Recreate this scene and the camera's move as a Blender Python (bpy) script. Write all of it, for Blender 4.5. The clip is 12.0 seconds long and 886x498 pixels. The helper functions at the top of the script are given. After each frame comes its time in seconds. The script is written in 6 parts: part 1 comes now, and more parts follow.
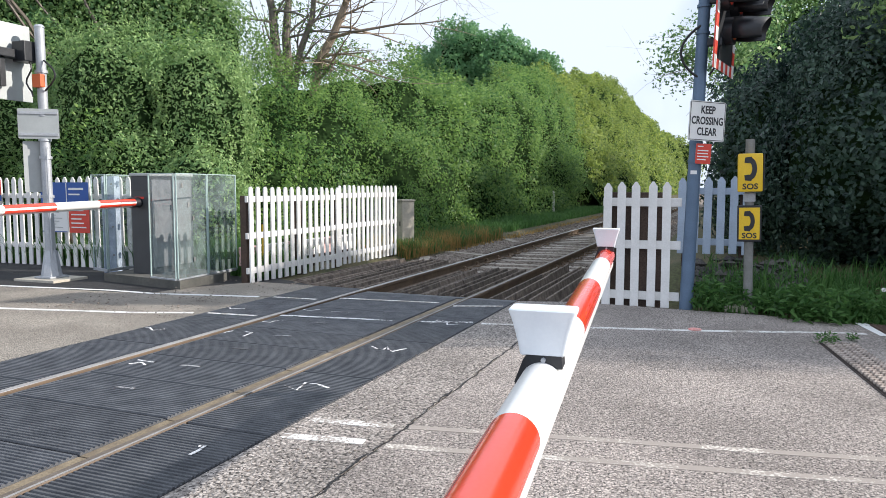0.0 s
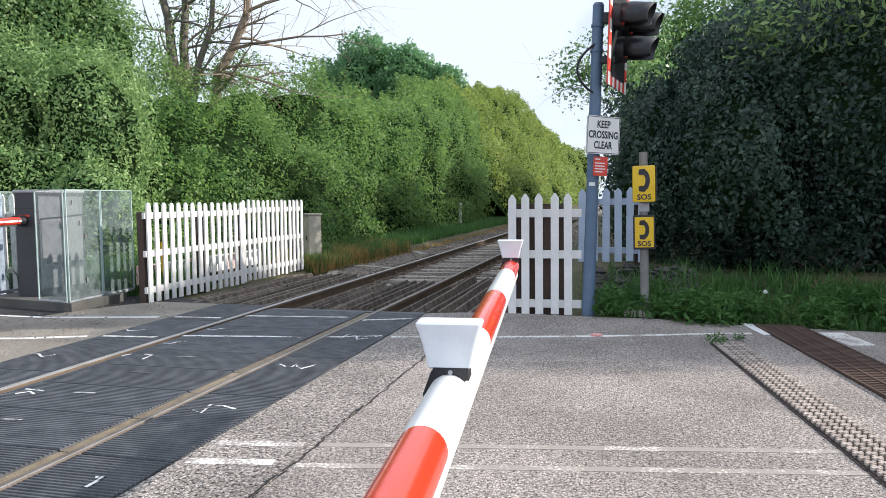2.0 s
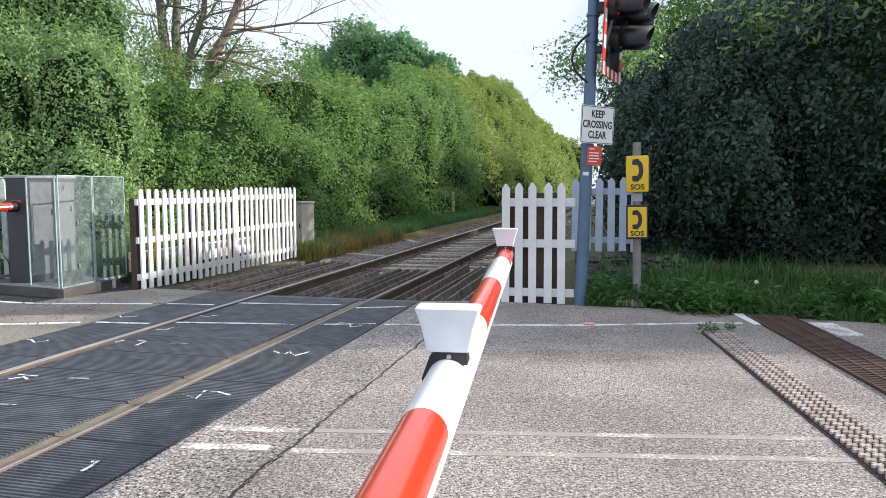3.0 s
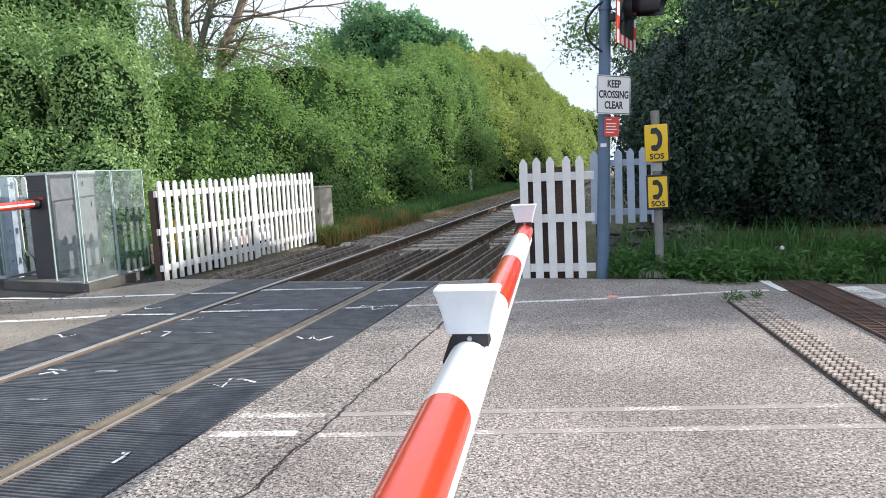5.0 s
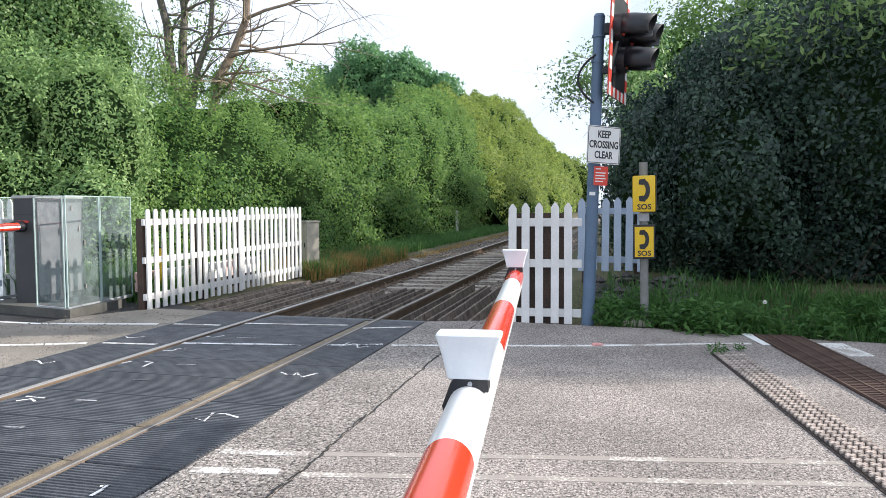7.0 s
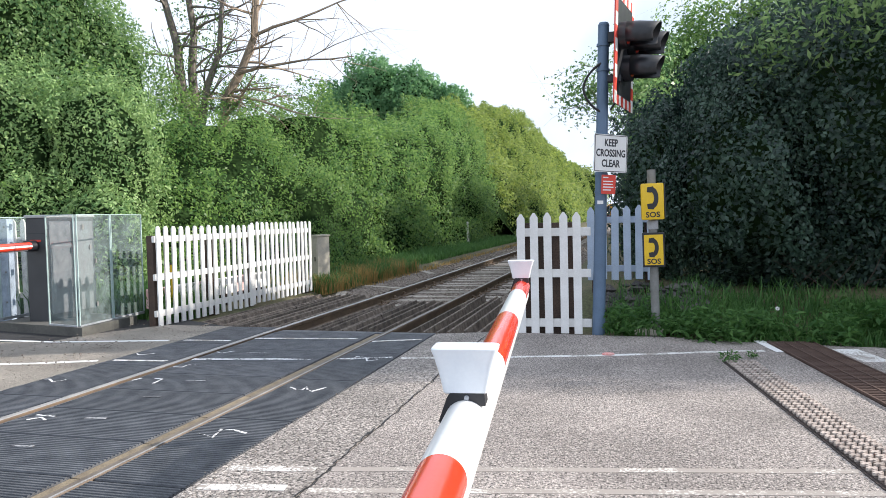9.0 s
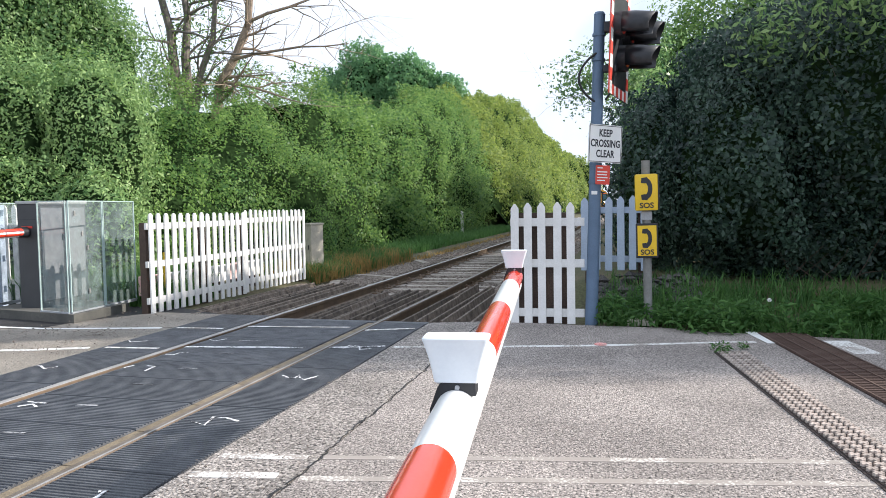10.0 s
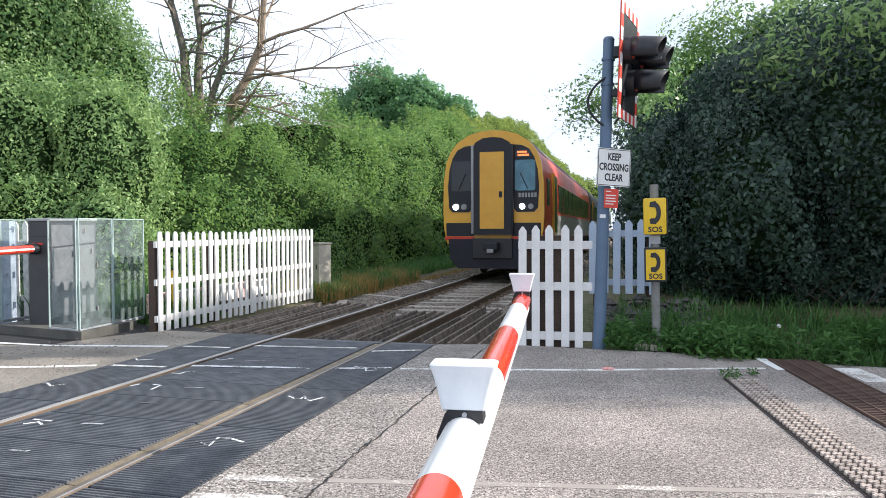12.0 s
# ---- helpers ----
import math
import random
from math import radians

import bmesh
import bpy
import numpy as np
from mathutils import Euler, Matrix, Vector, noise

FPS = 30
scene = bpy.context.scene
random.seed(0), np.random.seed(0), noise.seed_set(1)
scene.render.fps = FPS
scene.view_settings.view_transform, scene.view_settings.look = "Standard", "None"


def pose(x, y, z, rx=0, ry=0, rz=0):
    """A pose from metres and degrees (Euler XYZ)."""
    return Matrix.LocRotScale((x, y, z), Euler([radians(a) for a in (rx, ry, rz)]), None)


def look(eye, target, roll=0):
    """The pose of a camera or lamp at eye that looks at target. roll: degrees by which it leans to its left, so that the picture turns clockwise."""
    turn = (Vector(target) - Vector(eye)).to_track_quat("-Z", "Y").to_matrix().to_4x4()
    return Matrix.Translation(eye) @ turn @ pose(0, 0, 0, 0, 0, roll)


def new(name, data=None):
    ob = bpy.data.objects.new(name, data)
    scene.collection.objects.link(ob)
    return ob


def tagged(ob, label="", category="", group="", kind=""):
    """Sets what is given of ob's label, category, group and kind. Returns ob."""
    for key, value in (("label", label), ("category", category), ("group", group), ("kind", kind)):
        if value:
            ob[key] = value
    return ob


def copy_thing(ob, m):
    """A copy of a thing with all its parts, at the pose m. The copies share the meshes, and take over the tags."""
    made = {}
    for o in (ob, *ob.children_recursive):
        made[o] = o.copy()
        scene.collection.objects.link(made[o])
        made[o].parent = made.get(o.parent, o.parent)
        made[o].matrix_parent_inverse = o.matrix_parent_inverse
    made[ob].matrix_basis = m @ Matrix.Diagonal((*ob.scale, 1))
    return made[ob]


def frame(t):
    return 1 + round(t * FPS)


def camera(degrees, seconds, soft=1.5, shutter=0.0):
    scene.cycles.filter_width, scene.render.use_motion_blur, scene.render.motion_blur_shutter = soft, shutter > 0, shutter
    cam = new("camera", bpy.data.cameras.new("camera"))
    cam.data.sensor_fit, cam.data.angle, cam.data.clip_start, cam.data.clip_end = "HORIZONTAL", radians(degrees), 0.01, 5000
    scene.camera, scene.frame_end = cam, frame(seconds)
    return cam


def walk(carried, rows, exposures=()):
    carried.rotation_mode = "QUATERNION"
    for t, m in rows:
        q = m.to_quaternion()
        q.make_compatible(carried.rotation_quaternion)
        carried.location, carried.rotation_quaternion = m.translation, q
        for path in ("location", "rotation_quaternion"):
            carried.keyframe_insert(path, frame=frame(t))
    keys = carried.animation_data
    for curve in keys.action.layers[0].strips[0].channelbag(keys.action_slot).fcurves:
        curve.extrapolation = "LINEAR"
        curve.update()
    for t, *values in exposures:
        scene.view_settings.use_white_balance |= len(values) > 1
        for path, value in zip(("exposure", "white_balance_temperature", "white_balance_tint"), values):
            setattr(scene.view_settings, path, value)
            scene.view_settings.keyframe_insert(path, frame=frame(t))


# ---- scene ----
cam = camera(64.0, 12.0, soft=0.55)

PATH = [
    (0.0, (2.8393, 0.0248, 1.3390), (2.1107, 1.8793, 1.1662), 0.13),
    (0.5, (2.8402, 0.0263, 1.3395), (2.1378, 1.8920, 1.1792), -0.18),
    (1.0, (2.8561, 0.0196, 1.3452), (2.3072, 1.9371, 1.1968), 0.64),
    (1.5, (2.8572, 0.0212, 1.3465), (2.3700, 1.9541, 1.1841), 0.15),
    (2.0, (2.8541, 0.0009, 1.3499), (2.3695, 1.9363, 1.2107), -0.53),
    (2.5, (2.8478, -0.0126, 1.3458), (2.3963, 1.9298, 1.1943), -0.06),
    (3.0, (2.8409, -0.0191, 1.3432), (2.3782, 1.9192, 1.1734), -0.10),
    (3.2, (2.8386, -0.0163, 1.3430), (2.3455, 1.9150, 1.1793), -0.27),
    (4.8, (2.8427, 0.0204, 1.3384), (2.3439, 1.9448, 1.1199), -2.56),
    (5.0, (2.8402, 0.0221, 1.3426), (2.3225, 1.9405, 1.1151), -2.69),
    (5.5, (2.8221, 0.0270, 1.3476), (2.2830, 1.9462, 1.1864), -2.08),
    (6.0, (2.8110, 0.0207, 1.3564), (2.2984, 1.9493, 1.2234), -0.40),
    (6.5, (2.7984, 0.0021, 1.3523), (2.3228, 1.9403, 1.2214), -0.09),
    (7.0, (2.7975, -0.0199, 1.3611), (2.3258, 1.9201, 1.2431), -0.17),
    (7.2, (2.7998, -0.0031, 1.3598), (2.3145, 1.9324, 1.2250), 0.03),
    (8.8, (2.8307, 0.0063, 1.3619), (2.3236, 1.9391, 1.2779), -1.02),
    (9.0, (2.8365, 0.0031, 1.3629), (2.3317, 1.9364, 1.2776), -1.25),
    (9.5, (2.8368, 0.0064, 1.3614), (2.3328, 1.9400, 1.2765), -1.01),
    (10.0, (2.8405, 0.0110, 1.3632), (2.3515, 1.9468, 1.2472), -0.81),
    (10.5, (2.8390, -0.0022, 1.3705), (2.3411, 1.9323, 1.2729), -0.37),
    (11.0, (2.8366, -0.0014, 1.3735), (2.3351, 1.9334, 1.3029), 0.06),
    (11.5, (2.8369, -0.0073, 1.3772), (2.3290, 1.9261, 1.3136), 0.04),
    (12.0, (2.8372, 0.0108, 1.3762), (2.3277, 1.9439, 1.3181), -0.17),
]
walk(cam, [(t, look(eye, target, roll)) for t, eye, target, roll in PATH], [(0.0, 0.25, 6270, 14), (3.0, 0.30, 6270, 14), (6.5, 0.40, 6270, 14), (12.0, 0.44, 6270, 14)])

# ---- world and sun ----
SUN_TO = Vector((0.862, 0.262, 0.434)).normalized()
world = bpy.data.worlds.new("sky")
scene.world = world
world.use_nodes = True
wn, wl = world.node_tree.nodes, world.node_tree.links
wn.clear()
w_out, w_bg, w_bg2, w_mix = wn.new("ShaderNodeOutputWorld"), wn.new("ShaderNodeBackground"), wn.new("ShaderNodeBackground"), wn.new("ShaderNodeMixShader")
w_sky = wn.new("ShaderNodeTexSky")
w_sky.sky_type, w_sky.sun_disc = "NISHITA", False
w_sky.sun_elevation = math.asin(SUN_TO.z)
w_sky.sun_rotation = math.atan2(SUN_TO.x, SUN_TO.y)
w_co, w_no, w_ra = wn.new("ShaderNodeTexCoord"), wn.new("ShaderNodeTexNoise"), wn.new("ShaderNodeValToRGB")
w_no.inputs["Scale"].default_value, w_no.inputs["Detail"].default_value = 2.2, 6
w_ra.color_ramp.elements[0].position, w_ra.color_ramp.elements[1].position = 0.20, 0.43
w_bg.inputs["Strength"].default_value = 0.12
w_bg2.inputs["Color"].default_value, w_bg2.inputs["Strength"].default_value = (0.79, 0.885, 1.0, 1), 0.97
wl.new(w_co.outputs["Generated"], w_no.inputs["Vector"])
wl.new(w_no.outputs["Fac"], w_ra.inputs["Fac"])
wl.new(w_sky.outputs["Color"], w_bg.inputs["Color"])
wl.new(w_ra.outputs["Color"], w_mix.inputs["Fac"])
wl.new(w_bg.outputs[0], w_mix.inputs[1])
wl.new(w_bg2.outputs[0], w_mix.inputs[2])
wl.new(w_mix.outputs[0], w_out.inputs["Surface"])

sun = new("sun", bpy.data.lights.new("sun", "SUN"))
sun.data.energy, sun.data.angle, sun.data.color = 5.0, radians(0.6), (1.0, 0.93, 0.80)
sun.matrix_basis = look(SUN_TO * 60, (0, 0, 0))

# ---- materials ----


def mat(name, col, col2=None, scale=6.0, rough=0.7, metal=0.0, bump=0.0, bscale=80.0, fine=None, mix=0.5, spread=0.0, coat=0.0, space="Object"):
    """Two-scale procedural surface: large stains from col to col2, fine grain, bump; spread varies the pieces."""
    m = bpy.data.materials.new(name)
    m.use_nodes = True
    n, l = m.node_tree.nodes, m.node_tree.links
    b = n["Principled BSDF"]
    b.inputs["Roughness"].default_value, b.inputs["Metallic"].default_value = rough, metal
    b.inputs["Coat Weight"].default_value = coat
    co = n.new("ShaderNodeTexCoord")
    big, small = n.new("ShaderNodeTexNoise"), n.new("ShaderNodeTexNoise")
    big.inputs["Scale"].default_value, big.inputs["Detail"].default_value, big.inputs["Roughness"].default_value = scale, 6, 0.65
    small.inputs["Scale"].default_value, small.inputs["Detail"].default_value = bscale, 3
    for t in (big, small):
        l.new(co.outputs[space], t.inputs["Vector"])
    ramp = n.new("ShaderNodeMapRange")
    ramp.inputs["From Min"].default_value, ramp.inputs["From Max"].default_value = 0.5 - 0.28 * mix, 0.5 + 0.28 * (1 - mix) + 0.05
    l.new(big.outputs["Fac"], ramp.inputs["Value"])
    mixn = n.new("ShaderNodeMix")
    mixn.data_type = "RGBA"
    mixn.inputs[6].default_value = (*col, 1)
    mixn.inputs[7].default_value = (*(col2 or [c * 0.75 for c in col]), 1)
    l.new(ramp.outputs[0], mixn.inputs[0])
    hsv = n.new("ShaderNodeHueSaturation")
    l.new(mixn.outputs[2], hsv.inputs["Color"])
    grain = n.new("ShaderNodeMapRange")
    grain.inputs["To Min"].default_value, grain.inputs["To Max"].default_value = 1 - (fine or 0.12), 1 + (fine or 0.12)
    grain.inputs["From Min"].default_value, grain.inputs["From Max"].default_value = 0.3, 0.7
    l.new(small.outputs["Fac"], grain.inputs["Value"])
    if spread:
        info, add, mr = n.new("ShaderNodeObjectInfo"), n.new("ShaderNodeMath"), n.new("ShaderNodeMapRange")
        mr.inputs["To Min"].default_value, mr.inputs["To Max"].default_value = 1 - spread, 1 + spread
        l.new(info.outputs["Random"], mr.inputs["Value"])
        add.operation = "MULTIPLY"
        l.new(grain.outputs[0], add.inputs[0])
        l.new(mr.outputs[0], add.inputs[1])
        l.new(add.outputs[0], hsv.inputs["Value"])
    else:
        l.new(grain.outputs[0], hsv.inputs["Value"])
    l.new(hsv.outputs["Color"], b.inputs["Base Color"])
    rr = n.new("ShaderNodeMapRange")
    rr.inputs["To Min"].default_value, rr.inputs["To Max"].default_value = max(rough - 0.1, 0.02), min(rough + 0.12, 1)
    l.new(big.outputs["Fac"], rr.inputs["Value"])
    l.new(rr.outputs[0], b.inputs["Roughness"])
    if bump:
        bp = n.new("ShaderNodeBump")
        bp.inputs["Strength"].default_value, bp.inputs["Distance"].default_value = min(bump, 1), 0.004
        l.new(small.outputs["Fac"], bp.inputs["Height"])
        l.new(bp.outputs["Normal"], b.inputs["Normal"])
    return m


def asphalt(name, cell, light, dark, bind, patch, bump=0.8):
    """Chippings in a dark binder, with larger stains."""
    m = bpy.data.materials.new(name)
    m.use_nodes = True
    n, l = m.node_tree.nodes, m.node_tree.links
    b = n["Principled BSDF"]
    b.inputs["Roughness"].default_value = 0.85
    co = n.new("ShaderNodeTexCoord")
    vor, big, sm = n.new("ShaderNodeTexVoronoi"), n.new("ShaderNodeTexNoise"), n.new("ShaderNodeTexNoise")
    vor.inputs["Scale"].default_value = cell
    big.inputs["Scale"].default_value, big.inputs["Detail"].default_value = 1.1, 7
    sm.inputs["Scale"].default_value, sm.inputs["Detail"].default_value = cell * 0.8, 2
    for t in (vor, big, sm):
        l.new(co.outputs["Object"], t.inputs["Vector"])
    sep = n.new("ShaderNodeSeparateColor")
    l.new(vor.outputs["Color"], sep.inputs[0])
    stone = n.new("ShaderNodeMix")
    stone.data_type = "RGBA"
    stone.inputs[6].default_value, stone.inputs[7].default_value = (*dark, 1), (*light, 1)
    l.new(sep.outputs[0], stone.inputs[0])
    # binder shows between the chippings and in pits where some have gone
    rim, pit, worst = n.new("ShaderNodeMapRange"), n.new("ShaderNodeMapRange"), n.new("ShaderNodeMath")
    rim.inputs["From Min"].default_value, rim.inputs["From Max"].default_value = 0.40, 0.68
    rim.inputs["To Max"].default_value = 0.50
    l.new(vor.outputs["Distance"], rim.inputs["Value"])
    pit.inputs["From Min"].default_value, pit.inputs["From Max"].default_value = 0.56, 0.62
    pit.inputs["To Max"].default_value = 0.95
    l.new(sm.outputs["Fac"], pit.inputs["Value"])
    worst.operation = "MAXIMUM"
    l.new(rim.outputs[0], worst.inputs[0])
    l.new(pit.outputs[0], worst.inputs[1])
    m2 = n.new("ShaderNodeMix")
    m2.data_type = "RGBA"
    m2.inputs[7].default_value = (*bind, 1)
    l.new(worst.outputs[0], m2.inputs[0])
    l.new(stone.outputs[2], m2.inputs[6])
    st = n.new("ShaderNodeMapRange")
    st.inputs["From Min"].default_value, st.inputs["From Max"].default_value = 0.35, 0.7
    st.inputs["To Min"].default_value, st.inputs["To Max"].default_value = 1.0 + patch * 0.4, 1.0 - patch
    l.new(big.outputs["Fac"], st.inputs["Value"])
    hs = n.new("ShaderNodeHueSaturation")
    l.new(m2.outputs[2], hs.inputs["Color"])
    l.new(st.outputs[0], hs.inputs["Value"])
    l.new(hs.outputs["Color"], b.inputs["Base Color"])
    bp = n.new("ShaderNodeBump")
    bp.inputs["Strength"].default_value, bp.inputs["Distance"].default_value = bump, 0.007
    bp.invert = True
    l.new(worst.outputs[0], bp.inputs["Height"])
    l.new(bp.outputs["Normal"], b.inputs["Normal"])
    return m


def worn_paint(name, paint, under, amount):
    """Road paint rubbed away to the stone beneath."""
    m = bpy.data.materials.new(name)
    m.use_nodes = True
    n, l = m.node_tree.nodes, m.node_tree.links
    b = n["Principled BSDF"]
    b.inputs["Roughness"].default_value = 0.75
    co, a, c = n.new("ShaderNodeTexCoord"), n.new("ShaderNodeTexNoise"), n.new("ShaderNodeTexNoise")
    a.inputs["Scale"].default_value, a.inputs["Detail"].default_value = 55, 5
    c.inputs["Scale"].default_value, c.inputs["Detail"].default_value = 3.5, 4
    for t in (a, c):
        l.new(co.outputs["Object"], t.inputs["Vector"])
    ad = n.new("ShaderNodeMath")
    l.new(a.outputs["Fac"], ad.inputs[0])
    l.new(c.outputs["Fac"], ad.inputs[1])
    mr = n.new("ShaderNodeMapRange")
    mr.inputs["From Min"].default_value, mr.inputs["From Max"].default_value = 1.2 - amount - 0.06, 1.2 - amount + 0.06
    l.new(ad.outputs[0], mr.inputs["Value"])
    mx = n.new("ShaderNodeMix")
    mx.data_type = "RGBA"
    mx.inputs[6].default_value, mx.inputs[7].default_value = (*paint, 1), (*under, 1)
    l.new(mr.outputs[0], mx.inputs[0])
    l.new(mx.outputs[2], b.inputs["Base Color"])
    return m


def leaf_mat(name, col, col2, gloss=0.45, through_light=0.35, sheen=0.28):
    """Leaves: each one its own tint, thin enough to let light through."""
    m = bpy.data.materials.new(name)
    m.use_nodes = True
    n, l = m.node_tree.nodes, m.node_tree.links
    b, out = n["Principled BSDF"], n["Material Output"]
    b.inputs["Roughness"].default_value, b.inputs["Specular IOR Level"].default_value = gloss, sheen
    geo, co, big = n.new("ShaderNodeNewGeometry"), n.new("ShaderNodeTexCoord"), n.new("ShaderNodeTexNoise")
    big.inputs["Scale"].default_value, big.inputs["Detail"].default_value = 0.9, 5
    l.new(co.outputs["Object"], big.inputs["Vector"])
    ad, half = n.new("ShaderNodeMath"), n.new("ShaderNodeMath")
    half.operation = "MULTIPLY"
    half.inputs[1].default_value = 0.9
    l.new(geo.outputs["Random Per Island"], half.inputs[0])
    l.new(half.outputs[0], ad.inputs[0])
    mr = n.new("ShaderNodeMapRange")
    mr.inputs["From Min"].default_value, mr.inputs["From Max"].default_value = 0.35, 0.7
    mr.inputs["To Min"].default_value, mr.inputs["To Max"].default_value = -0.12, 0.32
    l.new(big.outputs["Fac"], mr.inputs["Value"])
    l.new(mr.outputs[0], ad.inputs[1])
    mx = n.new("ShaderNodeMix")
    mx.data_type = "RGBA"
    mx.inputs[6].default_value, mx.inputs[7].default_value = (*col, 1), (*col2, 1)
    l.new(ad.outputs[0], mx.inputs[0])
    l.new(mx.outputs[2], b.inputs["Base Color"])
    tr, ms = n.new("ShaderNodeBsdfTranslucent"), n.new("ShaderNodeMixShader")
    br = n.new("ShaderNodeHueSaturation")
    br.inputs["Value"].default_value, br.inputs["Hue"].default_value = 1.45, 0.495
    l.new(mx.outputs[2], br.inputs["Color"])
    l.new(br.outputs["Color"], tr.inputs["Color"])
    ms.inputs[0].default_value = through_light
    l.new(b.outputs[0], ms.inputs[1])
    l.new(tr.outputs[0], ms.inputs[2])
    l.new(ms.outputs[0], out.inputs["Surface"])
    return m


def glass_mat(name, tint, clear, rough=0.06):
    m = bpy.data.materials.new(name)
    m.use_nodes = True
    n, l = m.node_tree.nodes, m.node_tree.links
    b, out = n["Principled BSDF"], n["Material Output"]
    b.inputs["Base Color"].default_value = (*tint, 1)
    b.inputs["Roughness"].default_value = rough
    tp, ms, no, mr, co = n.new("ShaderNodeBsdfTransparent"), n.new("ShaderNodeMixShader"), n.new("ShaderNodeTexNoise"), n.new("ShaderNodeMapRange"), n.new("ShaderNodeTexCoord")
    no.inputs["Scale"].default_value, no.inputs["Detail"].default_value = 7, 6
    l.new(co.outputs["Object"], no.inputs["Vector"])
    mr.inputs["From Min"].default_value, mr.inputs["From Max"].default_value = 0.3, 0.75
    mr.inputs["To Min"].default_value, mr.inputs["To Max"].default_value = clear, max(clear - 0.25, 0)
    l.new(no.outputs["Fac"], mr.inputs["Value"])
    l.new(mr.outputs[0], ms.inputs[0])
    l.new(b.outputs[0], ms.inputs[1])
    l.new(tp.outputs[0], ms.inputs[2])
    l.new(ms.outputs[0], out.inputs["Surface"])
    return m


def glow(name, col, power):
    m = bpy.data.materials.new(name)
    m.use_nodes = True
    b = m.node_tree.nodes["Principled BSDF"]
    b.inputs["Base Color"].default_value = (*col, 1)
    b.inputs["Emission Color"].default_value, b.inputs["Emission Strength"].default_value = (*col, 1), power
    return m


M_ROAD = asphalt("road_chippings", 80, (0.60, 0.53, 0.48), (0.29, 0.255, 0.23), (0.045, 0.04, 0.036), 0.28)
M_ROAD_EDGE = asphalt("coarse_chippings", 58, (0.57, 0.51, 0.46), (0.26, 0.23, 0.205), (0.035, 0.031, 0.028), 0.30, 1.0)
M_ROAD_FAR = asphalt("far_chippings", 85, (0.47, 0.42, 0.355), (0.28, 0.25, 0.21), (0.09, 0.08, 0.068), 0.35)
M_TAR = asphalt("new_tarmac", 120, (0.05, 0.05, 0.052), (0.028, 0.028, 0.03), (0.014, 0.014, 0.014), 0.3, 0.5)
M_LINE = worn_paint("worn_line_paint", (0.78, 0.77, 0.74), (0.34, 0.30, 0.265), 0.18)
M_LINE_FAINT = worn_paint("rubbed_line_paint", (0.66, 0.62, 0.56), (0.34, 0.30, 0.265), 0.34)
M_LINE_NEW = worn_paint("fresh_line_paint", (0.82, 0.82, 0.80), (0.35, 0.33, 0.3), 0.02)
M_CHALK = worn_paint("sprayed_white", (0.75, 0.75, 0.75), (0.05, 0.05, 0.055), 0.16)
M_CHALK_FAINT = worn_paint("faded_sprayed_white", (0.40, 0.40, 0.41), (0.06, 0.06, 0.066), 0.26)
M_RUBBER = mat("black_rubber", (0.05, 0.054, 0.063), (0.125, 0.13, 0.14), 5, 0.62, 0, 0.5, 160, 0.25, 0.55, 0.12)
M_FLANGE = mat("dirty_flangeway", (0.25, 0.20, 0.13), (0.13, 0.10, 0.07), 6, 0.8, 0, 0.5, 90, 0.2, 0.5, 0.15)
M_RAIL = mat("rusty_rail", (0.12, 0.085, 0.06), (0.20, 0.14, 0.09), 4, 0.7, 0.2, 0.4, 120, 0.2)
M_RAILDULL = mat("worn_rail_head", (0.20, 0.165, 0.135), (0.12, 0.095, 0.075), 5, 0.55, 0.3, 0.1, 90, 0.1)
M_RAILTOP = mat("polished_rail_head", (0.40, 0.39, 0.385), (0.30, 0.285, 0.27), 5, 0.5, 0.3, 0.1, 90, 0.1)
M_TIMBER = mat("weathered_timber", (0.07, 0.053, 0.042), (0.25, 0.205, 0.165), 9, 0.85, 0, 0.8, 60, 0.3, 0.5, 0.3)
M_SLEEPER = mat("grey_sleeper", (0.40, 0.36, 0.31), (0.20, 0.17, 0.14), 4, 0.9, 0, 0.8, 70, 0.25, 0.5, 0.2)
M_BALLAST = mat("ballast_stone", (0.12, 0.097, 0.080), (0.36, 0.31, 0.265), 13, 0.95, 0, 0.6, 60, 0.4)
# grey stone darkened further: the shade over the heap is put into its colour
M_RUBBLE = mat("shade_toned_rubble", (0.05, 0.048, 0.048), (0.13, 0.118, 0.108), 5, 0.95, 0, 0.6, 50, 0.35)
M_SOIL = mat("soil_and_turf", (0.07, 0.075, 0.03), (0.13, 0.10, 0.055), 0.8, 0.95, 0, 0.9, 25, 0.4)
M_WHITE = mat("white_fence_paint", (0.80, 0.79, 0.77), (0.66, 0.65, 0.62), 3, 0.55, 0, 0.15, 70, 0.05, 0.4, 0.05)
# fence's blue deep shade is put into this paint; the gate post shares it
M_PALE = mat("shade_blued_pale_paint", (0.42, 0.50, 0.62), (0.34, 0.41, 0.50), 3, 0.6, 0, 0.2, 60, 0.06, 0.5, 0.08)
M_POST = mat("dark_brown_post", (0.085, 0.055, 0.04), (0.05, 0.035, 0.03), 4, 0.85, 0, 0.6, 60, 0.3, 0.5, 0.2)
M_BOOMW = mat("boom_white", (0.83, 0.83, 0.82), (0.76, 0.76, 0.75), 3, 0.32, 0, 0.05, 120, 0.03, 0.5, 0, 0.3)
M_BOOMR = mat("boom_red", (0.80, 0.06, 0.025), (0.72, 0.05, 0.02), 3, 0.2, 0, 0.05, 120, 0.03, 0.5, 0, 0.4)
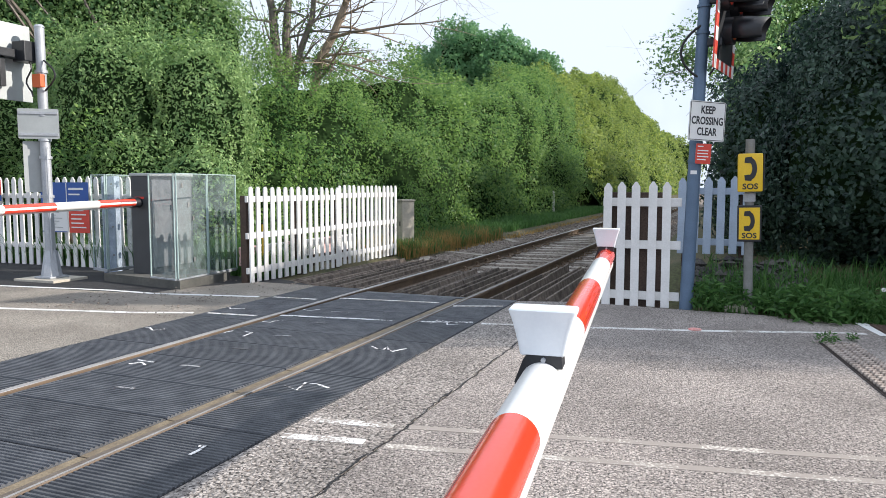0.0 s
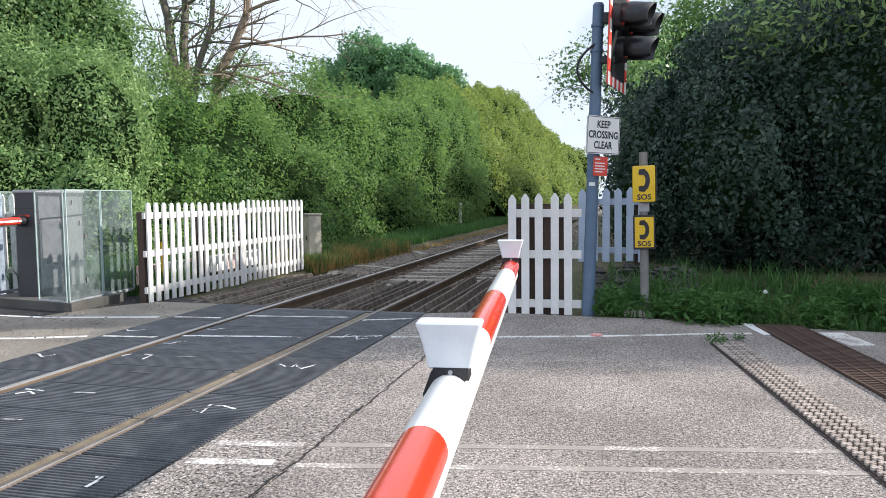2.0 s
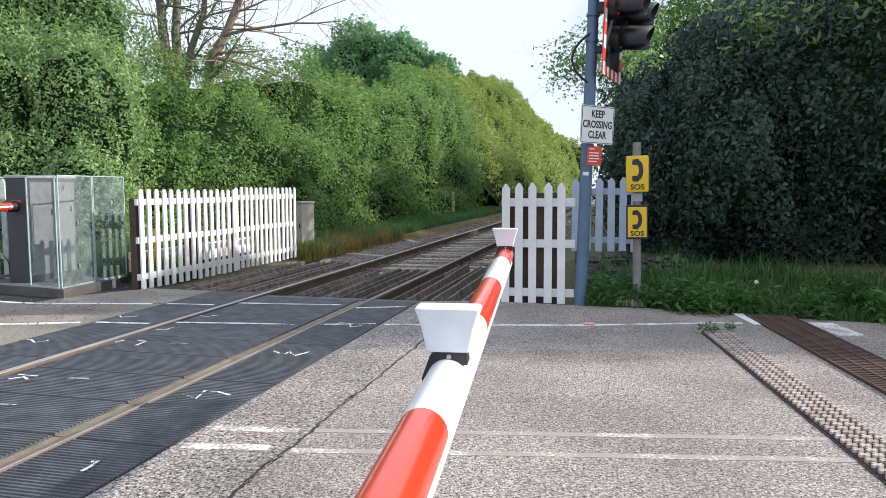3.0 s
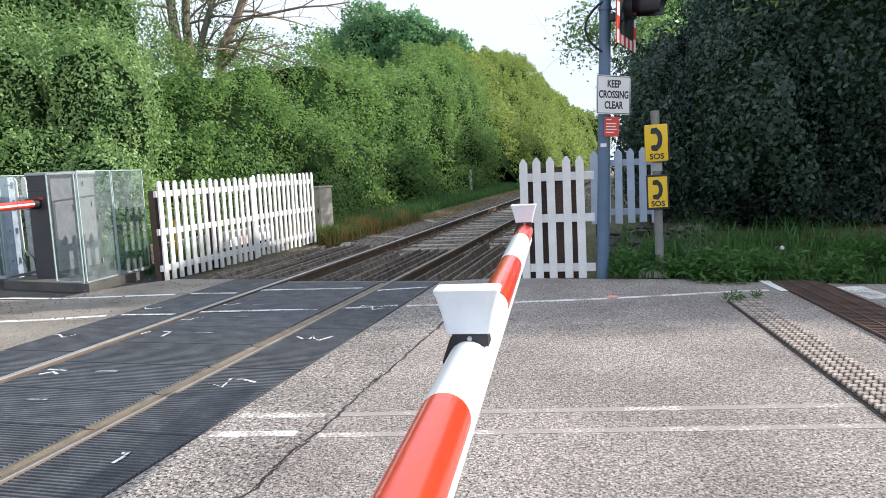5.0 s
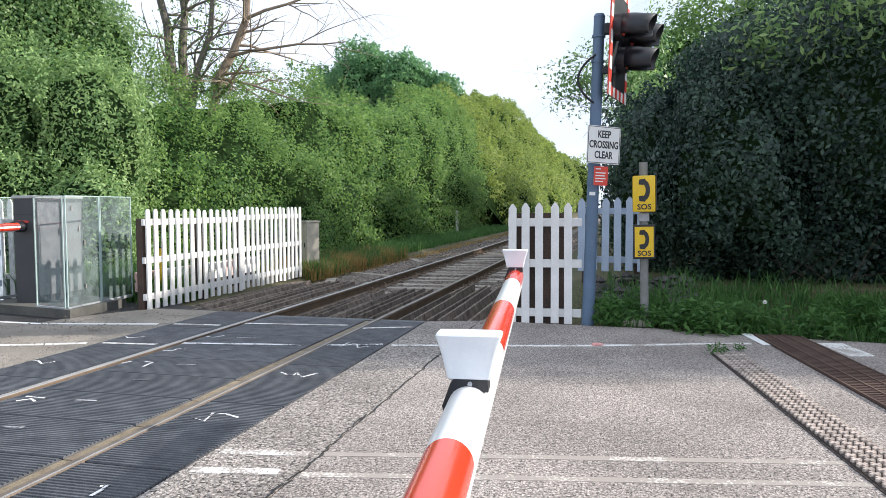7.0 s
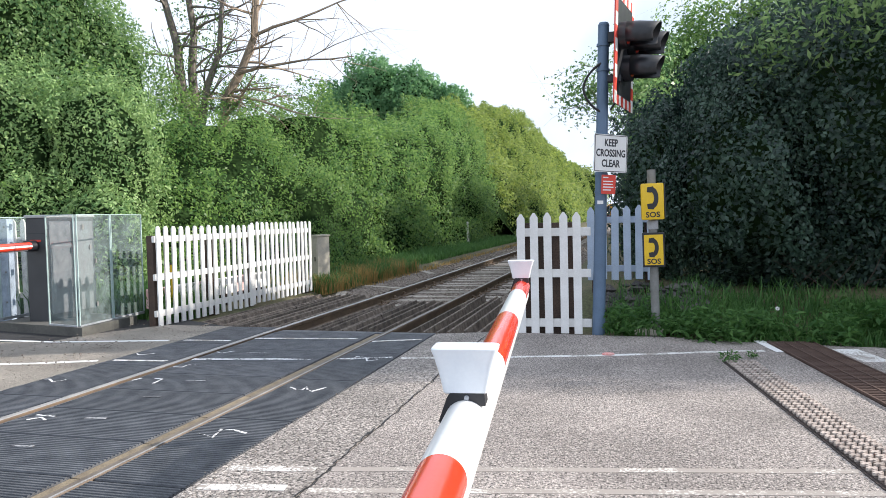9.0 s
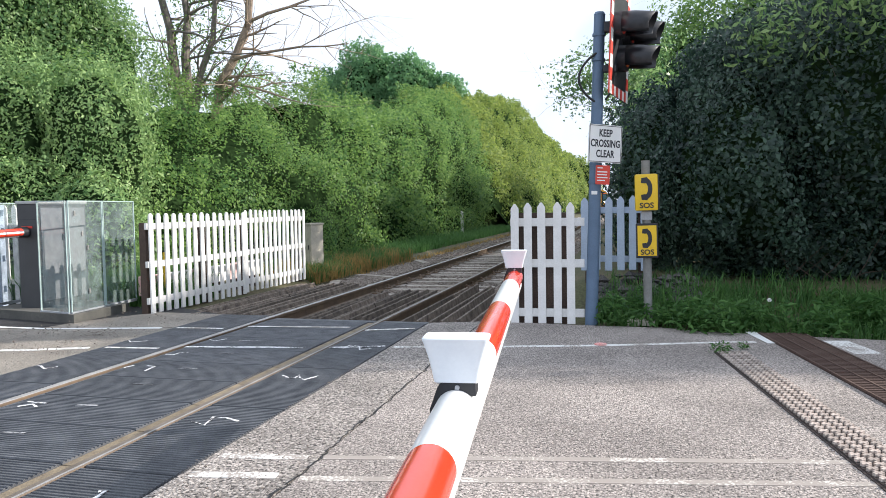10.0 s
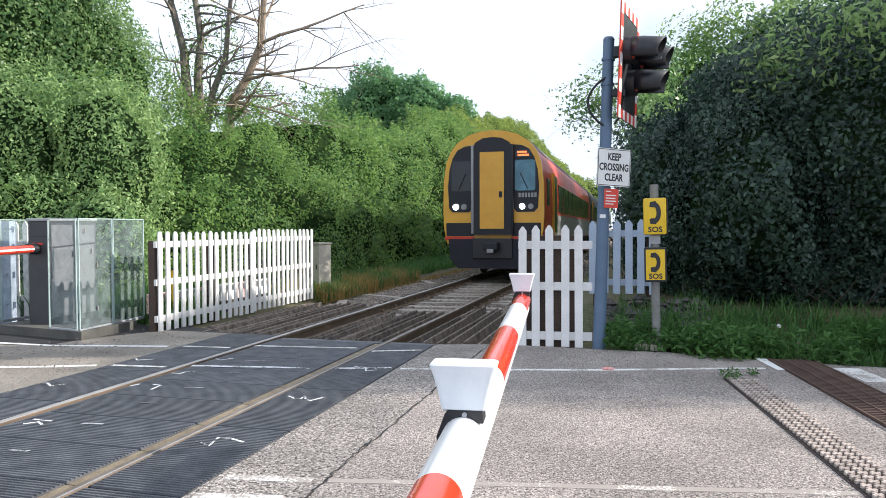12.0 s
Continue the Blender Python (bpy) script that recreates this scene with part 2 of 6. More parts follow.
M_LAMPW = mat("white_lamp_shell", (0.80, 0.85, 0.89), (0.72, 0.77, 0.82), 9, 0.35, 0, 0.03, 120, 0.015)
M_BLACK = mat("black_plastic", (0.012, 0.014, 0.018), (0.022, 0.024, 0.029), 8, 0.38, 0, 0.1, 120, 0.1)
M_CABLE = mat("black_cable", (0.012, 0.012, 0.013), (0.02, 0.02, 0.02), 8, 0.5)
M_BLUEGREY = mat("blue_grey_pole_paint", (0.12, 0.185, 0.28), (0.09, 0.14, 0.21), 3, 0.5, 0.1, 0.15, 90, 0.06)
M_GALV = mat("galvanised_steel", (0.45, 0.47, 0.50), (0.34, 0.36, 0.385), 4, 0.5, 0.4, 0.15, 60, 0.1)
M_GREYPOST = mat("grey_post", (0.26, 0.26, 0.25), (0.18, 0.18, 0.165), 5, 0.7, 0.1, 0.3, 80, 0.12)
M_CAB = mat("dark_grey_cabinet", (0.045, 0.048, 0.052), (0.065, 0.068, 0.072), 2, 0.5, 0.2, 0.05, 90, 0.06)
M_CABLIGHT = mat("lit_side_grey", (0.21, 0.22, 0.235), (0.165, 0.175, 0.185), 2, 0.5, 0.2, 0.05, 90, 0.06)
M_CONC = mat("concrete", (0.58, 0.53, 0.44), (0.38, 0.35, 0.29), 3, 0.9, 0, 0.5, 60, 0.15)
M_SLAB = mat("dark_slab", (0.075, 0.075, 0.068), (0.13, 0.125, 0.11), 3, 0.9, 0, 0.5, 60, 0.2)
M_GLASS = glass_mat("dusty_polycarbonate", (0.26, 0.33, 0.33), 0.92)
M_GLASSEDGE = mat("green_glass_edge", (0.42, 0.53, 0.51), (0.32, 0.42, 0.40), 5, 0.25)
M_YELLOW = mat("yellow_enamel", (0.80, 0.52, 0.015), (0.72, 0.46, 0.015), 4, 0.4, 0, 0.05, 90, 0.05)
M_SIGNW = mat("white_sign", (0.80, 0.80, 0.78), (0.74, 0.74, 0.72), 4, 0.45, 0, 0, 90, 0.03)
M_SIGNR = mat("red_sign", (0.66, 0.06, 0.035), (0.58, 0.05, 0.03), 4, 0.45, 0, 0, 90, 0.03)
M_SIGNB = mat("blue_sign", (0.02, 0.09, 0.36), (0.02, 0.08, 0.30), 4, 0.45, 0, 0, 90, 0.03)
M_BACK = mat("sign_back_grey", (0.42, 0.445, 0.44), (0.35, 0.37, 0.37), 3, 0.5, 0.3, 0, 90, 0.04)
M_ORANGE = mat("orange_box", (0.62, 0.13, 0.04), (0.5, 0.1, 0.03), 4, 0.5)
M_TACT = mat("red_brown_block", (0.36, 0.29, 0.25), (0.52, 0.46, 0.41), 5, 0.85, 0, 0.5, 70, 0.2, 0.5, 0.22)
M_TACTBED = mat("block_bed", (0.022, 0.016, 0.014), (0.06, 0.042, 0.035), 6, 0.9, 0, 0.6, 70, 0.3)
M_GRATE = mat("rusty_grating", (0.085, 0.052, 0.042), (0.13, 0.085, 0.065), 4, 0.75, 0.3, 0.5, 70, 0.25, 0.5, 0.1)
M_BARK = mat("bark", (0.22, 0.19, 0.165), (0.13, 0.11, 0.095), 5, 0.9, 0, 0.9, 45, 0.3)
# lighter copy of the bark: sunlight on these limbs is put into the colour
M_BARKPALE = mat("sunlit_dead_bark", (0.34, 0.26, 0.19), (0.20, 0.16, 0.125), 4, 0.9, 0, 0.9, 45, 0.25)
# near-black body inside foliage; shade between the leaves is put into its colour
M_CORE = mat("painted_inner_shade", (0.024, 0.046, 0.016), (0.010, 0.020, 0.008), 4.0, 0.9, 0, 0.9, 12, 0.4)
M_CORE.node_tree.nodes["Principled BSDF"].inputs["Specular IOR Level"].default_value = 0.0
L_HEDGE = leaf_mat("hedge_leaves", (0.050, 0.135, 0.044), (0.24, 0.375, 0.10), 0.42, 0.50)
L_FARHEDGE = leaf_mat("far_hedge_leaves", (0.078, 0.150, 0.040), (0.315, 0.385, 0.090), 0.45, 0.50)
L_TREE = leaf_mat("tree_leaves", (0.060, 0.150, 0.060), (0.25, 0.375, 0.14), 0.4, 0.46)
L_OAK = leaf_mat("oak_leaves", (0.09, 0.22, 0.10), (0.20, 0.37, 0.16), 0.45, 0.45)
# greens taken near black: the verge's deep shade is put into these leaves
L_DARK = leaf_mat("shade_toned_bush_leaves", (0.009, 0.026, 0.024), (0.074, 0.130, 0.088), 0.42, 0.3, 0.40)
L_SHRUB = leaf_mat("broad_leaves", (0.11, 0.225, 0.08), (0.34, 0.48, 0.19))
L_GRASS = leaf_mat("grass_blades", (0.040, 0.115, 0.030), (0.115, 0.235, 0.065), 0.5, 0.4)
L_DRY = leaf_mat("dry_grass_blades", (0.24, 0.17, 0.055), (0.44, 0.29, 0.11), 0.6, 0.4)

# ---- mesh helpers ----


def as_mesh(name, bm, material):
    me = bpy.data.meshes.new(name)
    bmesh.ops.recalc_face_normals(bm, faces=bm.faces)
    bm.to_mesh(me)
    bm.free()
    me.materials.append(material)
    return me


def part(name, bm, material, parent=None, label="", smooth=False):
    me = as_mesh(name, bm, material)
    if smooth:
        me.polygons.foreach_set("use_smooth", [True] * len(me.polygons))
        me.set_sharp_from_angle(angle=radians(35))
    ob = new(name, me)
    ob.parent = parent
    if label:
        tagged(ob, label)
    return ob


def thing(name, m, label, category, group="", kind=""):
    e = new(name)
    e.matrix_basis = m
    return tagged(e, label, category, group, kind)


def box(x0, x1, y0, y1, z0, z1, bevel=0.0, bm=None):
    own = bmesh.new()
    bmesh.ops.create_cube(own, size=1)
    for v in own.verts:
        v.co = ((x0 + x1) / 2 + v.co.x * (x1 - x0), (y0 + y1) / 2 + v.co.y * (y1 - y0), (z0 + z1) / 2 + v.co.z * (z1 - z0))
    if bevel:
        bmesh.ops.bevel(own, geom=own.edges[:], offset=bevel, segments=2, affect="EDGES", profile=0.6)
    return join(bm, own)


def join(bm, own):
    if bm is None:
        return own
    me = bpy.data.meshes.new("tmp")
    own.to_mesh(me)
    own.free()
    bm.from_mesh(me)
    bpy.data.meshes.remove(me)
    return bm


def tube(points, radii, n=10, bm=None, caps=True):
    """A round tube through points, with a radius at each."""
    bm = bm or bmesh.new()
    pts = [Vector(p) for p in points]
    if not hasattr(radii, "__len__"):
        radii = [radii] * len(pts)
    rings, side = [], None
    for i, p in enumerate(pts):
        d = (pts[min(i + 1, len(pts) - 1)] - pts[max(i - 1, 0)]).normalized()
        if side is None:
            side = d.orthogonal().normalized()
        side = (side - d * side.dot(d)).normalized()
        up = d.cross(side)
        rings.append([bm.verts.new(p + radii[i] * (math.cos(a) * side + math.sin(a) * up)) for a in [2 * math.pi * k / n for k in range(n)]])
    for a, b in zip(rings, rings[1:]):
        for k in range(n):
            bm.faces.new((a[k], a[(k + 1) % n], b[(k + 1) % n], b[k]))
    if caps:
        bm.faces.new(rings[0][::-1])
        bm.faces.new(rings[-1])
    return bm


def prism(outline, depth, to3, bm=None):
    """A flat outline (u, v) given thickness; to3(u, v, w) places it."""
    bm = bm or bmesh.new()
    a = [bm.verts.new(to3(u, v, 0)) for u, v in outline]
    b = [bm.verts.new(to3(u, v, depth)) for u, v in outline]
    bm.faces.new(a[::-1])
    bm.faces.new(b)
    for i in range(len(a)):
        j = (i + 1) % len(a)
        bm.faces.new((a[i], a[j], b[j], b[i]))
    return bm


def ribbon(points, width, z, thick=0.002, bm=None):
    """A painted line over points (x, y), mitred."""
    bm = bm or bmesh.new()
    pts = [Vector((p[0], p[1])) for p in points]
    left, right = [], []
    for i, p in enumerate(pts):
        d = (pts[min(i + 1, len(pts) - 1)] - pts[max(i - 1, 0)]).normalized()
        nrm = Vector((-d.y, d.x)) * width / 2
        left.append(p + nrm)
        right.append(p - nrm)
    for k in range(len(pts) - 1):
        prism([left[k][:], left[k + 1][:], right[k + 1][:], right[k][:]], thick, lambda u, v, w: (u, v, z + w), bm)
    return bm


def lettering(name, text, size, material, parent, m, bold=0.0):
    cu = bpy.data.curves.new(name, "FONT")
    cu.body, cu.size, cu.align_x, cu.align_y, cu.extrude = text, size, "CENTER", "CENTER", 0.0008
    cu.resolution_u, cu.offset = 3, bold
    tmp = bpy.data.objects.new(name, cu)
    scene.collection.objects.link(tmp)
    bpy.context.view_layer.update()
    me = bpy.data.meshes.new_from_object(tmp)
    bpy.data.objects.remove(tmp)
    me.transform(m)
    me.materials.clear()
    me.materials.append(material)
    ob = new(name, me)
    ob.parent = parent
    return ob


def lattice(p, seed):
    """Smooth value noise, -1 to 1, at an array of points."""
    i = np.floor(p).astype(np.int64)
    f = p - i
    f = f * f * (3 - 2 * f)
    total = 0
    for dx in (0, 1):
        for dy in (0, 1):
            for dz in (0, 1):
                h = (i[:, 0] + dx) * 374761393 + (i[:, 1] + dy) * 668265263 + (i[:, 2] + dz) * 2147483647 + seed * 144269
                h = (h ^ (h >> 13)) * 1274126177
                h = ((h ^ (h >> 16)) & 0xFFFF) / 32767.5 - 1
                w = (f[:, 0] if dx else 1 - f[:, 0]) * (f[:, 1] if dy else 1 - f[:, 1]) * (f[:, 2] if dz else 1 - f[:, 2])
                total = total + w * h
    return total


def leaves(name, pts, nrm, size, material, parent, rng, label="", shape=0.55):
    """Many small folded leaves, each its own island, facing roughly along nrm."""
    n = len(pts)
    size = np.broadcast_to(size, n) * rng.uniform(0.6, 1.3, n)
    z = nrm + rng.normal(0, 0.55, (n, 3))
    z /= np.linalg.norm(z, axis=1)[:, None] + 1e-9
    a = np.cross(z, rng.normal(0, 1, (n, 3)))
    a /= np.linalg.norm(a, axis=1)[:, None] + 1e-9
    b = np.cross(z, a)
    s = size[:, None]
    v = np.empty((n, 4, 3))
    v[:, 0] = pts - a * s * 0.5
    v[:, 1] = pts - b * s * shape * 0.5 + z * s * 0.10
    v[:, 2] = pts + a * s * 0.5 - z * s * 0.06
    v[:, 3] = pts + b * s * shape * 0.5 + z * s * 0.10
    return raw_quads(name, v, material, parent, label)


def raw_quads(name, v, material, parent, label=""):
    n = len(v)
    me = bpy.data.meshes.new(name)
    me.vertices.add(n * 4)
    me.vertices.foreach_set("co", v.astype(np.float32).ravel())
    me.loops.add(n * 4)
    me.loops.foreach_set("vertex_index", np.arange(n * 4, dtype=np.int32))
    me.polygons.add(n)
    me.polygons.foreach_set("loop_start", np.arange(0, n * 4, 4, dtype=np.int32))
    me.update(calc_edges=True)
    me.materials.append(material)
    ob = new(name, me)
    ob.parent = parent
    if label:
        tagged(ob, label)
    return ob


def blob_points(blobs, per, rng, lump=0.22, seed=1, shell=0.28):
    """Points and outward directions over a union of uneven ellipsoids (x, y, z, rx, ry, rz)."""
    ps, ns = [], []
    for k, (cx, cy, cz, rx, ry, rz) in enumerate(blobs):
        area = (rx * ry + ry * rz + rx * rz) / 3 * 12.57
        n = int(area * per)
        d = rng.normal(0, 1, (n, 3))
        d /= np.linalg.norm(d, axis=1)[:, None]
        r = 1 + lump * lattice(d * 2.3 + 7 * k, seed) + lump * 0.7 * lattice(d * 5.1 + 3 * k, seed + 1) + 0.12 * lattice(d * 11, seed + 2)
        r = r * (1 - shell * rng.random(n) ** 1.6)
        p = d * r[:, None] * (rx, ry, rz) + (cx, cy, cz)
        keep = np.ones(n, bool)
        for j, (ox, oy, oz, qx, qy, qz) in enumerate(blobs):
            if j != k:
                keep &= (((p - (ox, oy, oz)) / (qx, qy, qz)) ** 2).sum(1) > 0.45
        keep &= p[:, 2] > 0.02
        ps.append(p[keep])
        nn = d / (rx, ry, rz)
        ns.append((nn / np.linalg.norm(nn, axis=1)[:, None])[keep])
    return np.concatenate(ps), np.concatenate(ns)


def blob_core(blobs, factor, bm=None, floor=0.0):
    bm = bm or bmesh.new()
    for cx, cy, cz, rx, ry, rz in blobs:
        own = bmesh.new()
        bmesh.ops.create_icosphere(own, subdivisions=3, radius=1)
        for v in own.verts:
            k = factor * (1 + 0.14 * noise.noise(v.co * 2.1 + Vector((cx, cy, cz))))
            v.co = Vector((cx + v.co.x * rx * k, cy + v.co.y * ry * k, max(cz + v.co.z * rz * k, floor)))
        bm = join(bm, own)
    return bm


def limb(bm, start, direction, length, r, depth, rng, bend=0.25, kids=3, droop=0.0, n=6):
    """A tapered, bending branch with smaller ones on it."""
    p, d = Vector(start), Vector(direction).normalized()
    steps = 5
    pts, rad = [p.copy()], [r]
    for i in range(steps):
        d = (d + Vector(rng.normal(0, bend, 3)) * 0.6 + Vector((0, 0, -droop))).normalized()
        p = p + d * length / steps
        pts.append(p.copy())
        rad.append(r * (1 - 0.72 * (i + 1) / steps))
    tube(pts, rad, n, bm, caps=True)
    if depth > 0:
        for k in range(kids):
            i = int(rng.integers(1, steps + 1))
            side = Vector(rng.normal(0, 1, 3))
            dd = ((pts[i] - pts[i - 1]).normalized() * 0.8 + side.normalized() * 0.8).normalized()
            limb(bm, pts[i], dd, length * rng.uniform(0.4, 0.7), rad[i] * 0.65, depth - 1, rng, bend, kids, droop, max(n - 1, 4))
    return bm


# ---- ground, road and track ----
TRACK = -0.7525
CROSS_END = 8.30


def ground_sheet():
    xs = [-900, -200, -60, -25, -12, -7, -4.2, -3.6, -3.2, -2.5, 1.2, 1.75, 2.4, 3, 4, 5, 6, 8, 10, 14, 25, 60, 200, 900]
    ys = [-600, -200, -60, -20, -6, 0, 5, 7.2, 8.32, 8.9, 9.6, 11, 13, 16, 20, 30, 45, 70, 120, 200, 900]
    bm = bmesh.new()
    rows = []
    for y in ys:
        row = []
        for x in xs:
            z = -0.06
            if -3.0 < x < 1.5 and y > 8.0:
                z = -0.42
            elif y > 8.9 and (x >= 1.7):
                z = 0.12 + 0.05 * noise.noise(Vector((x * 0.4, y * 0.4, 0)))
                if x > 2.3 and y > 9.5:
                    z += 0.2
            elif y > 8.0 and x < -3.1:
                z = -0.03
            row.append(bm.verts.new((x, y, z)))
        rows.append(row)
    for a, b in zip(rows, rows[1:]):
        for i in range(len(xs) - 1):
            bm.faces.new((a[i], a[i + 1], b[i + 1], b[i]))
    return tagged(part("ground", bm, M_SOIL, smooth=True), "soil and rough turf beside the railway", "ground", kind="structure")


def slab(name, outline, z0, z1, material, label, category="road"):
    bm = prism(outline, z1 - z0, lambda u, v, w: (u, v, z0 + w))
    return tagged(part(name, bm, material), label, category, kind="structure")


ground_sheet()
road = slab("road", [(1.235, -12), (60, -12), (60, 4.5), (9, 7.2), (5.6, 7.75), (4.4, 7.9), (3.7, 7.98), (3.3, 8.17), (2.55, 8.2), (1.3, 8.3), (1.235, 8.3)], -0.3, 0.0, M_ROAD, "pale worn chipping-surfaced road over the level crossing")
slab("road_edge_strip", [(0.615, -12), (1.222, -12), (1.222, 8.3), (0.615, 8.1)], -0.3, -0.003, M_ROAD_EDGE, "coarse pale strip of chippings beside the crossing panels")
slab("road_far", [(-60, -12), (-2.27, -12), (-2.27, 7.25), (-3.6, 6.93), (-6.5, 6.65), (-60, 2)], -0.3, 0.0, M_ROAD_FAR, "pale worn road surface beyond the track")
slab("pavement", [(-60, 2.02), (-6.5, 6.66), (-3.6, 6.94), (-2.27, 7.26), (-2.27, 8.32), (-3.4, 8.9), (-60, 8.9)], -0.3, -0.004, M_TAR, "dark new tarmac footway by the barrier machine", "pavement")
slab("pavement_apron", [(-3.85, 6.93), (-2.27, 7.27), (-2.27, 8.31), (-3.25, 8.34), (-3.75, 7.5)], -0.1, 0.002, M_ROAD_FAR, "dusty beige apron between footway and fence", "pavement")
slab("track_bed", [(-3.15, CROSS_END - 0.1), (1.55, CROSS_END - 0.1), (1.5, 760), (-3.1, 760)], -0.5, -0.20, M_BALLAST, "grey-brown stone ballast under the rails", "track bed")
slab("crossing_bed", [(-2.26, -12), (0.61, -12), (0.61, CROSS_END - 0.12), (-2.26, CROSS_END - 0.12)], -0.5, -0.17, M_SLAB, "dark bed under the rubber crossing panels", "track bed")
slab("track_bed_near", [(-3.0, -60), (1.4, -60), (1.4, -12.05), (-3.0, -12.05)], -0.5, -0.2, M_BALLAST, "grey-brown stone ballast under the rails", "track bed")


def line(name, pts, width, material, label, z=0.0):
    return tagged(part(name, ribbon(pts, width, z), material), label, "road marking", kind="structure")


line("road_line", [(0.66, 6.60), (1.7, 6.80), (2.6, 7.02), (3.77, 7.38), (4.12, 7.47)], 0.075, M_LINE, "thin white line along the far road edge")
line("road_line", [(4.16, 8.03), (4.27, 7.40)], 0.11, M_LINE_NEW, "short thick white road mark", 0.004)
line("road_block", [(4.88, 7.66), (4.99, 7.05)], 0.24, M_LINE, "faded white road block mark by the grass")
line("road_line", [(1.25, 3.56), (2.2, 3.74), (3.98, 4.06), (5.5, 4.3)], 0.06, M_LINE_FAINT, "rubbed white line on pale chippings")
line("road_line", [(1.25, 3.25), (2.24, 3.44), (4.05, 3.77), (5.5, 4.0)], 0.06, M_LINE_FAINT, "rubbed white line on pale chippings")
line("road_line", [(0.66, 3.48), (1.16, 3.55)], 0.075, M_LINE, "short worn white line on coarse chippings", -0.003)
line("road_line", [(0.66, 3.19), (1.12, 3.27)], 0.075, M_LINE, "short worn white line on coarse chippings", -0.003)
line("road_line", [(-9, 6.3), (-6.2, 6.69), (-4.5, 6.93), (-3.75, 6.92), (-2.4, 7.2)], 0.075, M_LINE_NEW, "fresh white line at the footway's edge", 0.002)
line("road_line", [(-9, 4.6), (-4.5, 5.45), (-3.0, 5.78), (-2.38, 6.02)], 0.075, M_LINE_NEW, "white line along the road's edge beyond the track")
for k, pts in enumerate([[(-2.2, 7.22), (-1.62, 7.25)], [(-1.40, 7.44), (-0.18, 7.57)], [(0.06, 7.42), (0.58, 7.62)], [(-2.2, 6.03), (-1.62, 6.08)], [(-1.40, 6.2), (-0.18, 6.38)], [(0.06, 6.42), (0.58, 6.58)]]):
    line("road_line", pts, 0.06, M_LINE if k < 4 else M_CHALK, "white line over the black rubber panels", 0.009)

# ragged seam in the road, with lost chippings along it
rng_s = np.random.default_rng(15)
seam, y_s = bmesh.new(), -2.0
while y_s < 7.9:
    step_s = rng_s.uniform(0.05, 0.16)
    x_s = 1.228 + rng_s.normal(0, 0.006)
    ribbon([(x_s, y_s), (x_s + rng_s.normal(0, 0.010), y_s + step_s * 0.5), (x_s + rng_s.normal(0, 0.006), y_s + step_s)], rng_s.choice((0.007, 0.010, 0.014, 0.024), p=(0.35, 0.4, 0.18, 0.07)), 0.0005, 0.002, seam)
    y_s += step_s
tagged(part("road_seam", seam, M_TAR), "ragged dark joint between two road surfaces", "road joint", kind="structure")


def rail_profile():
    return [(-0.07, -0.16), (0.07, -0.16), (0.07, -0.148), (0.012, -0.128), (0.012, -0.05), (0.035, -0.036), (0.036, -0.006), (0.03, 0), (-0.03, 0), (-0.036, -0.006), (-0.035, -0.036), (-0.012, -0.05), (-0.012, -0.128), (-0.07, -0.148)]


def rail(x, half, head_mat):
    r = thing("rail", pose(x, 0, 0.004), "rusty steel rail with a polished running head", "rail", "running rails", "structure")
    part("rail_body", prism(rail_profile(), 800, lambda u, v, w: (u, -60 + w, v)), M_RAIL, r)
    part("rail_head", prism([(-half, 0.0), (half, 0.0), (half - 0.003, 0.003), (-half + 0.003, 0.003)], 800, lambda u, v, w: (u, -60 + w, v)), head_mat, r, "bright polished running surface")
    return r


near_rail = rail(0.0, 0.030, M_RAILDULL)
rail(-1.505, 0.031, M_RAILTOP)
part("bright_line", box(0.014, 0.028, -60, 300, 0.0045, 0.0065), M_RAILTOP, near_rail, "bright worn line on the rail head")

PITCH, FIRST = 0.606, 2.571


def ribbed(x0, x1, length, ribs):
    """A rubber panel with ribs across it, chamfered all round."""
    prof = [(0.009, -0.16), (0.009, -0.004)]
    step = (length - 0.020) / ribs
    for i in range(ribs):
        y = 0.010 + i * step
        prof += [(y + step * 0.12, 0.006), (y + step * 0.55, 0.006), (y + step * 0.68, -0.003), (y + step * 0.98, -0.003)]
    prof += [(length - 0.004, -0.004), (length - 0.004, -0.16)]
    return prism(prof, x1 - x0, lambda u, v, w: (x0 + w, u, v))


